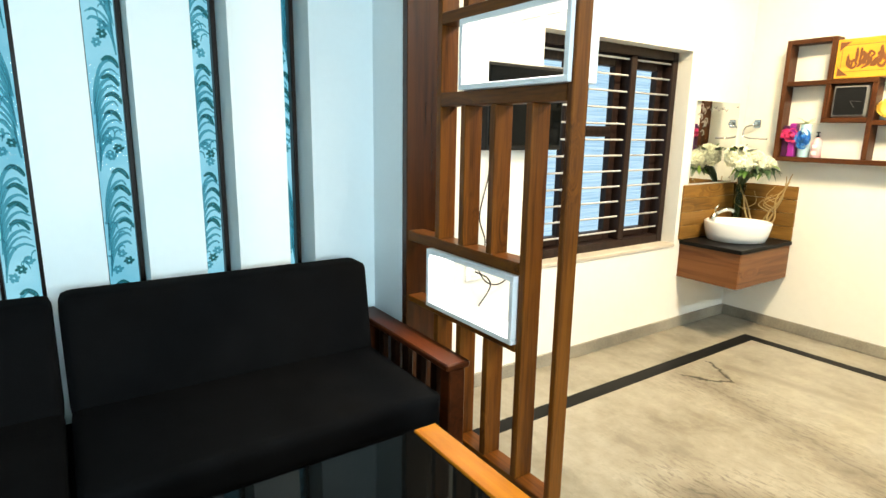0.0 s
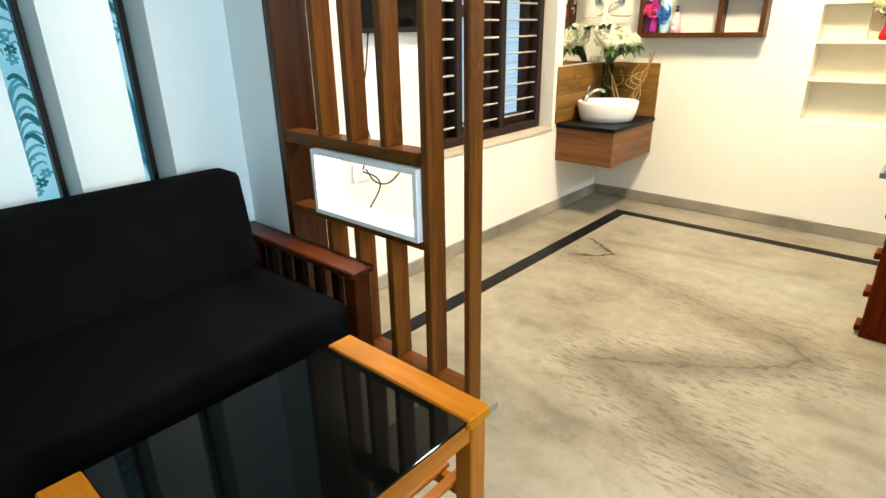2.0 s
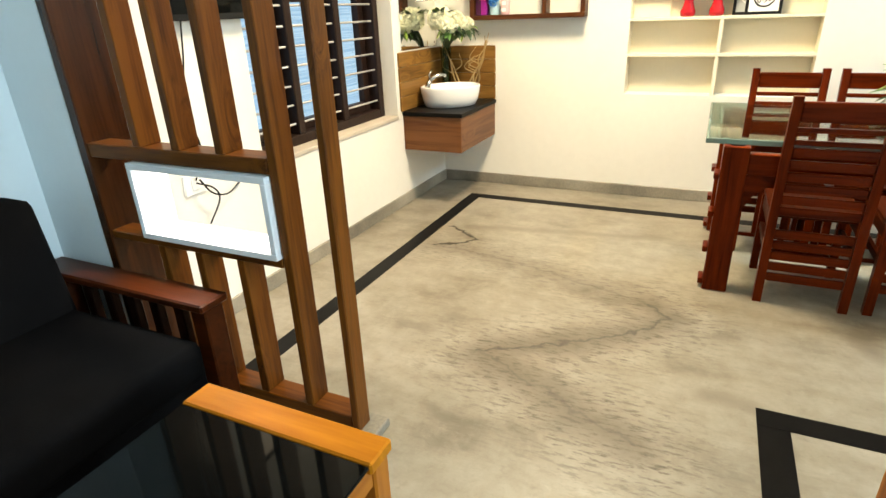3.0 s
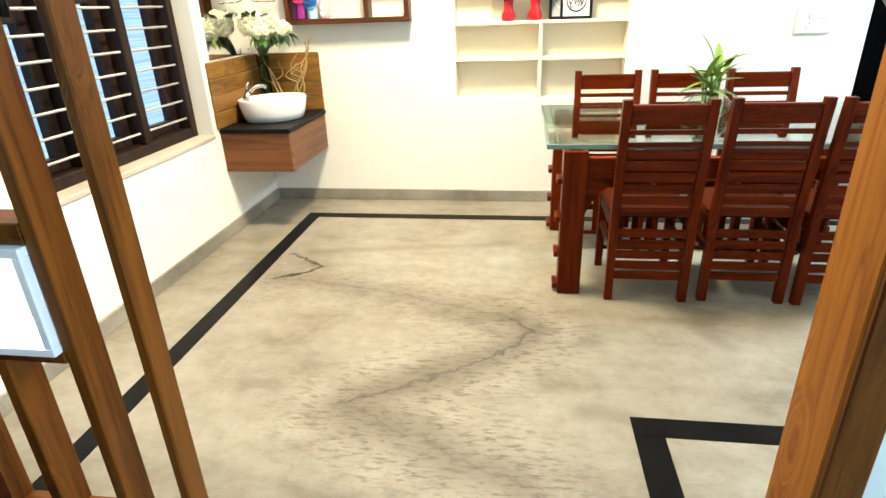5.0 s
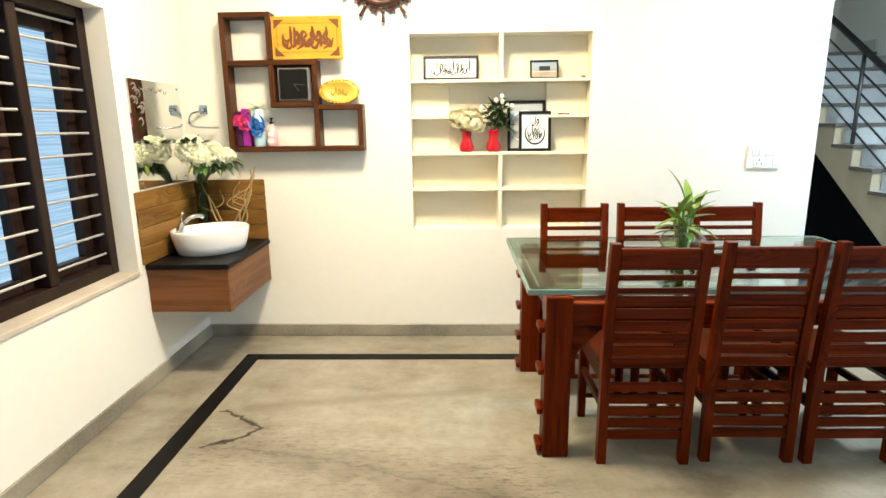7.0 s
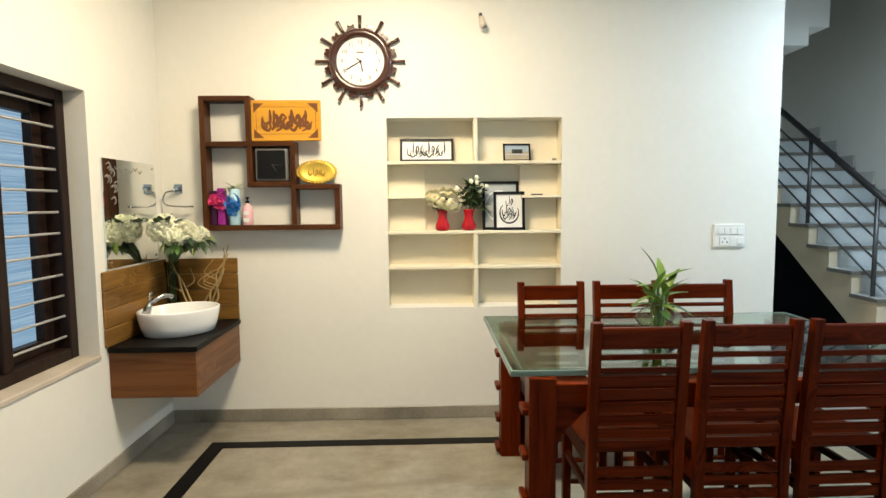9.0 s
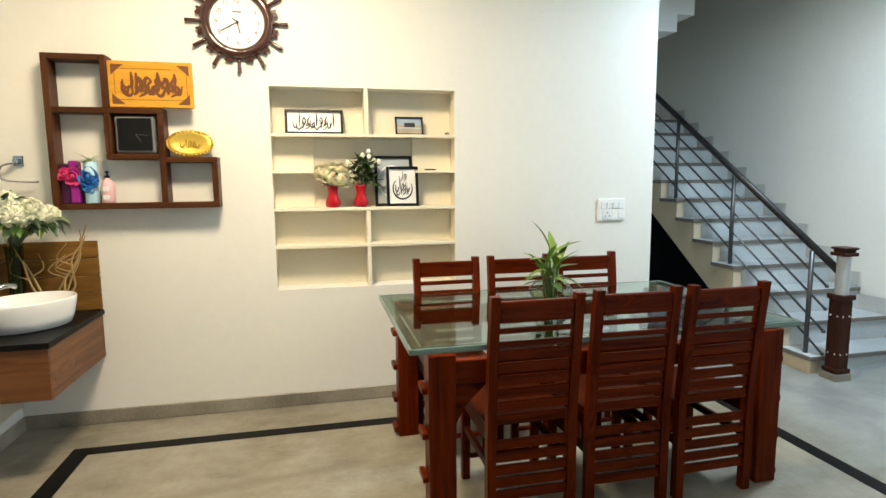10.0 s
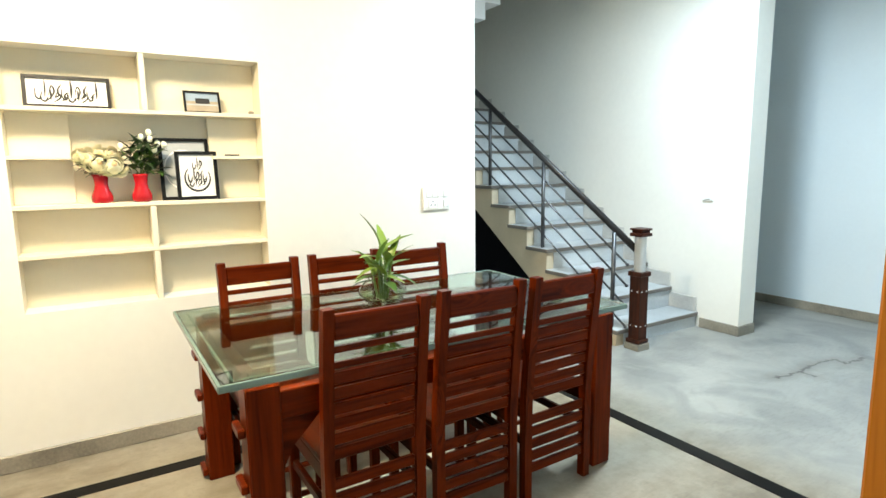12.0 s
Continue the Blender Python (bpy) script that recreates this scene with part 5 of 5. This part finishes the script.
bm.transform(Matrix.Translation((4.572, 1.44, 1.643)) @ Matrix.Rotation(radians(-82), 4, "Y"))
part("dish", bm, GOLD, gp, smooth=True)
for k in range(34):
    a = 2 * math.pi * k / 34
    u, v = 1.44 + 0.122 * math.cos(a), 1.643 + 0.071 * math.sin(a)
    bm = lathe([(0.0, 0.0), (0.0075, 0.0), (0.006, 0.005), (0.0, 0.007)], (0, 0, 0), 8)
    bm.transform(Matrix.Translation((4.562 + (v - 1.643) * 0.14, u, v)) @ Matrix.Rotation(radians(-82), 4, "Y"))
    part("bead", bm, GOLD, gp, smooth=True)
bm = bmesh.new()
script_strokes(bm, lambda u, v, d: (4.561 - d + (v - 1.643) * 0.14, u, v), 1.49, 1.39, 1.615, 1.67, 0.010, rng, 5)
part("relief", bm, plain("dark_gilt", (0.45, 0.27, 0.04), 0.4, 0.7), gp, "raised calligraphy")


def ribbon_rose(bm, centre, r):
    blossom(bm, centre, r, rng, 3, (-1, 0, 0.15))


SZ = 1.3105
gb = thing("gift_box", (4.57, 2.045, SZ), "dark purple gift tube with a pink rosette", "box")
part("carton", box(4.545, 4.60, 2.02, 2.066, SZ, SZ + 0.235, 0.006), PURPLE, gb)
bm = bmesh.new()
ribbon_rose(bm, (4.532, 2.045, SZ + 0.15), 0.036)
ribbon_rose(bm, (4.535, 2.085, SZ + 0.16), 0.026)
part("rosette", bm, PINK, gb, smooth=True)
db = thing("gift_box", (4.58, 2.092, SZ), "slim dark purple carton in the shelf corner", "box")
part("carton", box(4.555, 4.61, 2.07, 2.112, SZ, SZ + 0.22, 0.004), plain("dark_plum_card", (0.06, 0.008, 0.05), 0.4), db)
bb = thing("gift_box", (4.57, 1.97, SZ), "pale blue gift tube with a blue rosette", "box")
part("carton", lathe([(0.032, 0), (0.034, 0.004), (0.034, 0.225), (0.03, 0.23)], (4.572, 1.965, SZ), 18), PALE_BLUE, bb, smooth=True)
bm = bmesh.new()
ribbon_rose(bm, (4.530, 1.968, SZ + 0.145), 0.038)
ribbon_rose(bm, (4.533, 1.945, SZ + 0.12), 0.024)
ribbon_rose(bm, (4.533, 1.965, SZ + 0.09), 0.024)
part("rosette", bm, BLUE, bb, smooth=True)
bm = bmesh.new()
for k in range(16):
    a, el = rng.uniform(0, 6.3), rng.uniform(-0.1, 1.0)
    leaf(bm, (4.572, 1.965, SZ + 0.225), (math.cos(a) * math.cos(el) * 0.6, math.sin(a) * math.cos(el), math.sin(el)), (0, 0, 1), rng.uniform(0.04, 0.085), 0.016, 0.5, 3)
part("sprig", bm, plain("pale_sprig", (0.40, 0.46, 0.22), 0.6, vary=0.4), bb, "pale green sprig")
bt = thing("soap_bottle", (4.575, 1.885, SZ), "pale pink pump soap bottle", "bottle")
part("flask", lathe([(0.03, 0), (0.034, 0.005), (0.034, 0.10), (0.022, 0.125), (0.012, 0.13), (0.012, 0.14)], (4.575, 1.885, SZ), 20), PALE_PINK, bt, smooth=True)
part("pump", lathe([(0.013, 0.14), (0.013, 0.152), (0.005, 0.154), (0.005, 0.168), (0.012, 0.17), (0.012, 0.178)], (4.575, 1.885, SZ), 12), BLACK, bt)
part("sticker", box(4.5395, 4.5408, 1.868, 1.902, SZ + 0.02, SZ + 0.045, 0), PAPER, bt)
part("sticker", box(4.5395, 4.5408, 1.870, 1.900, SZ + 0.065, SZ + 0.09, 0), PAPER, bt)

# ---------------------------------------------------------------- wall clock, switch, bulb holder
wc = thing("wall_clock", (NX - 0.03, 1.155, 2.34), "round brown wall clock with spokes like a ship's wheel", "clock")
CY, CZ = 1.155, 2.338


def flat_ring(profile, steps=48):
    bm = lathe(profile, (0, 0, 0), steps)
    bm.transform(Matrix.Translation((NX, CY, CZ)) @ Matrix.Rotation(radians(-90), 4, "Y"))
    return bm


part("rim", flat_ring([(0.150, 0.02), (0.150, 0.034), (0.160, 0.048), (0.180, 0.052), (0.198, 0.040), (0.205, 0.02), (0.205, 0.004)]), CLOCK_BROWN, wc, smooth=True)
part("dial", flat_ring([(0.0, 0.022), (0.155, 0.022), (0.155, 0.004)]), PAPER, wc, "white dial")
for k in range(12):
    a = radians(30 * k)
    d = Vector((0, -math.sin(a), math.cos(a)))
    c = Vector((NX - 0.018, CY, CZ))
    part("spoke", tube([c + d * 0.19, c + d * 0.225, c + d * 0.26, c + d * 0.278, c + d * 0.283], 0.0085, 8, None, 1.6), CLOCK_BROWN, wc, smooth=True)
    a += radians(15)
    d, s = Vector((0, -math.sin(a), math.cos(a))), Vector((0, math.cos(a), math.sin(a)))
    pts = []
    for j in range(15):
        t = math.pi * j / 14
        r = 0.030 * (1 + 0.22 * math.cos(6 * t))
        p = d * (0.196 + 1.15 * r * math.sin(t)) + s * (-1.05 * r * math.cos(t))
        pts.append((CY + p.y, CZ + p.z))
    part("petal_carving", prism(pts, "x", NX - 0.026, NX - 0.008), CLOCK_BROWN, wc)
for k in range(12):
    a = radians(30 * (k + 1))
    cu = bpy.data.curves.new("numeral", "FONT")
    cu.body, cu.size, cu.align_x, cu.align_y, cu.extrude = str(k + 1), 0.036, "CENTER", "CENTER", 0.0006
    ob = new("numeral", cu)
    me = bpy.data.meshes.new_from_object(ob.evaluated_get(bpy.context.evaluated_depsgraph_get()))
    bpy.data.objects.remove(ob)
    me.transform(Matrix.Translation(Vector((NX - 0.0232, CY - 0.117 * math.sin(a), CZ + 0.117 * math.cos(a))) - BASE[wc]) @ Matrix.Rotation(radians(-90), 4, "Z") @ Matrix.Rotation(radians(90), 4, "X"))
    me.materials.append(plain("grey_numeral_ink", (0.12, 0.11, 0.10), 0.6, bump=0.0) if k == 0 else NUM)
    NUM = me.materials[0]
    o = new("numeral", me)
    o.parent = wc
for a, ln, r in ((radians(168), 0.065, 0.0035), (radians(240), 0.105, 0.0028), (radians(310), 0.03, 0.0035)):
    c = Vector((NX - 0.025, CY, CZ))
    part("clock_hand", tube([c, c + Vector((0, -math.sin(a) * ln, math.cos(a) * ln))], r, 6), INK, wc)
part("hub", flat_ring([(0.0, 0.030), (0.008, 0.029), (0.009, 0.023)], 12), INK, wc)
part("word_bar", box(NX - 0.0232, NX - 0.0222, CY - 0.024, CY + 0.024, CZ + 0.052, CZ + 0.060, 0), NUM, wc)

sw = thing("switch_board", (NX, -1.258, 1.208), "white plastic switch board with sockets and switches", "switch")
part("plate", box(NX - 0.014, NX - 0.0005, -1.362, -1.155, 1.132, 1.285, 0.006, 2), WHITE_PLASTIC, sw)
for k in range(4):
    y = -1.345 + 0.044 * k
    part("rocker", box(NX - 0.019, NX - 0.0142, y, y + 0.036, 1.215, 1.262, 0.003), WHITE_GLOSS, sw)
part("outlet", box(NX - 0.017, NX - 0.0142, -1.262, -1.192, 1.145, 1.205, 0.003), WHITE_GLOSS, sw)
part("rocker", box(NX - 0.019, NX - 0.0142, -1.345, -1.309, 1.150, 1.197, 0.003), WHITE_GLOSS, sw)
for y, z in ((-1.227, 1.188), (-1.242, 1.165), (-1.212, 1.165)):
    part("pin_hole", box(NX - 0.0176, NX - 0.0171, y - 0.004, y + 0.004, z - 0.005, z + 0.005, 0), INK, sw)
s2 = thing("light_switch", (4.27, -3.735, 1.15), "small white switch on the stair wall", "switch")
part("plate", box(4.225, 4.318, -3.7345, -3.72, 1.105, 1.195, 0.005, 2), WHITE_PLASTIC, s2)
part("rocker", box(4.25, 4.29, -3.7198, -3.713, 1.12, 1.175, 0.003), WHITE_GLOSS, s2)
bh = thing("bulb_holder", (NX - 0.03, 0.386, 2.58), "unlit bulb hanging in a small wall holder", "lamp")
part("holder", tube(curve_points([(NX - 0.001, 0.392, 2.615), (NX - 0.03, 0.392, 2.625), (NX - 0.045, 0.39, 2.60)]), 0.011, 10), STEEL, bh, smooth=True)
part("bulb", tube([(NX - 0.045, 0.39, 2.605), (NX - 0.047, 0.387, 2.585), (NX - 0.050, 0.381, 2.562), (NX - 0.051, 0.377, 2.545)], 0.017, 12, None, 1.35), plain("frosted_bulb", (0.62, 0.55, 0.46), 0.25), bh, smooth=True)

# ---------------------------------------------------------------- niche shelves and what stands on them
ns = thing("niche_shelving", (NX + 0.07, 0.425, NICHE[2]), "cream painted built-in niche shelves with thin boards", "shelf", "", "structure")
NB = NX + 0.1495


def nboard(name, y0, y1, z0, z1, front=0.0):
    part(name, box(NX + 0.001 + front, NB, y0, y1, z0, z1, 0.002), NICHE_PAINT, ns)


Z1, Z2, Z3, Z4 = 1.712, 1.487, 1.257, 1.025
for z in (Z1, Z3, Z4):
    nboard("shelf", NICHE[0] + 0.0005, NICHE[1] - 0.0005, z - 0.020, z)
nboard("shelf", 0.752, NICHE[1] - 0.0005, Z2 - 0.018, Z2)
nboard("shelf", NICHE[0] + 0.0005, 0.119, Z2 - 0.018, Z2)
for a, b in ((Z1 + 0.0005, NICHE[3] - 0.0005), (Z4 + 0.0005, Z3 - 0.0205), (NICHE[2] + 0.0005, Z4 - 0.0205)):
    nboard("divider", 0.411, 0.437, a, b, 0.002)
part("back_lining", box(NB, NX + 0.1545, NICHE[0] + 0.0005, NICHE[1] - 0.0005, NICHE[2] + 0.0005, NICHE[3] - 0.0005, 0), NICHE_PAINT, ns)
for y0, y1 in ((NICHE[0] + 0.0003, NICHE[0] + 0.0004), (NICHE[1] - 0.0004, NICHE[1] - 0.0003)):
    part("side_lining", box(NX + 0.004, NB - 0.0005, y0, y1, NICHE[2] + 0.001, NICHE[3] - 0.001, 0), NICHE_PAINT, ns)
for a, b in ((0.752, NICHE[1] - 0.001), (NICHE[0] + 0.001, 0.119)):
    for z0, z1 in ((Z2 + 0.0005, Z1 - 0.0205), (Z3 + 0.0005, Z2 - 0.0185)):
        part("back_panel", box(NB - 0.028, NB, a, b, z0, z1, 0.002), NICHE_PAINT, ns)


def picture_frame(name, y0, y1, z0, z1, x, tilt, label, category, border, card):
    """A framed sheet that leans back; returns the thing and a plane for what is drawn on it."""
    t = thing(name, (x, (y0 + y1) / 2, z0), label, category)

    def px(z, d):
        return x + (z - z0) * tilt - d

    def slab(y_0, y_1, z_0, z_1, d0, d1):
        bm = box(0, 1, y_0, y_1, z_0, z_1, 0)
        for v in bm.verts:
            v.co.x = px(v.co.z, d0 if v.co.x < 0.5 else d1)
        return bm

    w = border
    for b in ((y0, y1, z0, z0 + w), (y0, y1, z1 - w, z1), (y0, y0 + w, z0 + w, z1 - w), (y1 - w, y1, z0 + w, z1 - w)):
        part("frame", slab(*b, 0.0, 0.014), BLACK, t)
    part("card", slab(y0 + w, y1 - w, z0 + w, z1 - w, 0.0, 0.006), card, t)
    return t, (lambda u, v, d: (px(v, 0.0062 + d), u, v)), slab


rng = random.Random(31)
t, plane, _ = picture_frame("picture_frame", 0.563, 0.919, Z1 + 0.0005, Z1 + 0.155, 4.72, 0.25, "black framed white calligraphy print on the niche shelf", "picture", 0.016, PAPER)
bm = bmesh.new()
script_strokes(bm, plane, 0.87, 0.61, Z1 + 0.03, Z1 + 0.135, 0.009, rng, 10)
script_strokes(bm, plane, 0.85, 0.63, Z1 + 0.025, Z1 + 0.09, 0.008, rng, 8)
part("lettering", bm, INK, t, "black calligraphy strokes")
t, plane, slab = picture_frame("photo_frame", 0.052, 0.233, Z1 + 0.0005, Z1 + 0.118, 4.71, 0.3, "small framed landscape photograph on the niche shelf", "picture", 0.010, PHOTO_SAND)
part("sky", slab(0.06, 0.225, Z1 + 0.065, Z1 + 0.109, 0.0062, 0.007), PHOTO_SKY, t)
part("building", slab(0.105, 0.175, Z1 + 0.052, Z1 + 0.080, 0.0072, 0.008), INK, t)
part("ground_streak", slab(0.06, 0.225, Z1 + 0.042, Z1 + 0.050, 0.0072, 0.0078), GREY_PAPER, t)
t, plane, _ = picture_frame("picture_frame", 0.125, 0.372, Z3 + 0.0005, Z3 + 0.325, 4.715, 0.16, "large black framed grey print behind a smaller one", "picture", 0.018, GREY_PAPER)
bm = bmesh.new()
stroke(bm, plane, [(0.26 + 0.09 * math.cos(a), Z3 + 0.16 + 0.10 * math.sin(a)) for a in [0.5 * k for k in range(13)]], 0.012)
part("lettering", bm, PAPER, t)
t, plane, _ = picture_frame("picture_frame", 0.095, 0.302, Z3 + 0.0005, Z3 + 0.255, 4.672, 0.13, "black framed white print with round calligraphy emblem", "picture", 0.018, PAPER)
bm = bmesh.new()
cy, cz = 0.198, Z3 + 0.115
stroke(bm, plane, [(cy + 0.062 * math.cos(a), cz + 0.068 * math.sin(a)) for a in [math.pi * 0.85 + 0.26 * k for k in range(18)]], 0.011)
script_strokes(bm, plane, cy + 0.045, cy - 0.045, cz - 0.03, cz + 0.055, 0.008, rng, 5)
script_strokes(bm, plane, cy + 0.04, cy - 0.04, cz - 0.05, cz + 0.01, 0.007, rng, 4)
script_strokes(bm, plane, cy + 0.02, cy - 0.025, cz + 0.04, cz + 0.11, 0.006, rng, 3)
part("lettering", bm, INK, t, "black calligraphy emblem")


ROSE_HEART = plain("peach_rose_heart", (0.82, 0.58, 0.30), 0.7, vary=0.2)


def red_vase(y, label):
    t = thing("flower_vase", (4.70, y, Z3), label, "flower vase", "red vases in the niche")
    k = 0.046
    part("vase", lathe([(k * 0.75, 0), (k, 0.008), (k * 1.02, 0.035), (k * 0.72, 0.068), (k * 0.62, 0.09), (k * 0.72, 0.125), (k * 0.85, 0.14), (k * 0.7, 0.14)], (4.69, y, Z3 + 0.0005), 24), RED, t, smooth=True)
    return t


va = red_vase(0.641, "glossy red vase with cream artificial roses")
for y, z, r, x in ((0.690, 1.475, 0.038, 4.67), (0.640, 1.450, 0.044, 4.65), (0.580, 1.440, 0.045, 4.645), (0.635, 1.495, 0.034, 4.685), (0.585, 1.492, 0.034, 4.685), (0.725, 1.487, 0.028, 4.685)):
    bm = bmesh.new()
    blossom(bm, (x, y, z), r * 1.30, rng, 5, (-1.0, (y - 0.64) * 4, 0.35), 0.08)
    part("rose", bm, CREAM_PETAL, va, smooth=True)
    bm = lathe([(0.0, -r * 0.3), (r * 0.30, -r * 0.1), (r * 0.26, r * 0.25), (0.0, r * 0.38)], (0, 0, 0), 10)
    bm.transform(Matrix.Translation((x - r * 0.25, y, z + r * 0.1)))
    part("rose_heart", bm, ROSE_HEART, va, "peach rose heart", smooth=True)
vb = red_vase(0.466, "glossy red vase with white buds and green leaves")
for y, z in ((0.415, 1.605), (0.452, 1.582), (0.412, 1.572), (0.380, 1.550), (0.350, 1.545), (0.545, 1.535), (0.395, 1.52)):
    bm = lathe([(0.0, -0.018), (0.010, -0.014), (0.0145, -0.002), (0.012, 0.010), (0.005, 0.016), (0.0, 0.015)], (4.665, y, z), 12)
    part("bud", bm, WHITE_PETAL, vb, smooth=True)
    part("stem", tube([(4.69, 0.466, Z3 + 0.12), (4.685, (y + 0.466) / 2, (z + 1.40) / 2), (4.668, y, z - 0.018)], 0.0025, 5), STEM, vb)
for t, y0, n, up, wide in ((va, 0.655, 34, 0.05, 0.06), (vb, 0.448, 110, 0.17, 0.065)):
    for k in range(n):
        a, el = rng.uniform(0, 2 * math.pi), rng.uniform(-0.2, 1.0)
        bm = bmesh.new()
        c = (4.69 + rng.uniform(-0.02, 0.01), y0 + rng.uniform(-wide, wide), Z3 + 0.14 + rng.uniform(0, up))
        leaf(bm, c, (0.5 * math.cos(a) * math.cos(el) - 0.15, math.sin(a) * math.cos(el), math.sin(el)), (0, 0, 1), rng.uniform(0.05, 0.08), rng.uniform(0.024, 0.036), 0.3, 3)
        part("leaf", bm, LEAF if k % 3 else LEAF_MID, t, smooth=True)
pb = thing("pebble", (4.68, -0.10, Z1), "small pale pebble lying on the niche shelf", "ornament")
part("stone", lathe([(0.0, 0.0), (0.014, 0.002), (0.017, 0.009), (0.010, 0.018), (0.0, 0.02)], (4.68, -0.10, Z1 + 0.0003), 12), SKIRT, pb, smooth=True)
pn = thing("pen", (4.665, 0.02, Z2), "thin dark pen lying on the niche shelf", "pen")
part("barrel", tube([(4.665, 0.055, Z2 + 0.0045), (4.668, -0.02, Z2 + 0.0045)], 0.004, 8), BLACK, pn)

# ---------------------------------------------------------------- ceiling lights and the daylight window behind the walk


def ceiling_light(x, y, size, label):
    c = thing("ceiling_light", (x, y, CEIL), label, "ceiling light", "ceiling lights")
    h = size / 2
    part("rim", box(x - h - 0.02, x + h + 0.02, y - h - 0.02, y + h + 0.02, CEIL - 0.045, CEIL - 0.0005, 0.006), WHITE_PLASTIC, c)
    part("diffuser", box(x - h, x + h, y - h, y + h, CEIL - 0.052, CEIL - 0.0455, 0.002), LED_WHITE, c, "glowing diffuser")


ceiling_light(3.25, 1.0, 0.5, "square white ceiling panel light over the dining room")
ceiling_light(3.6, -2.45, 0.35, "square white ceiling panel light by the stairs")
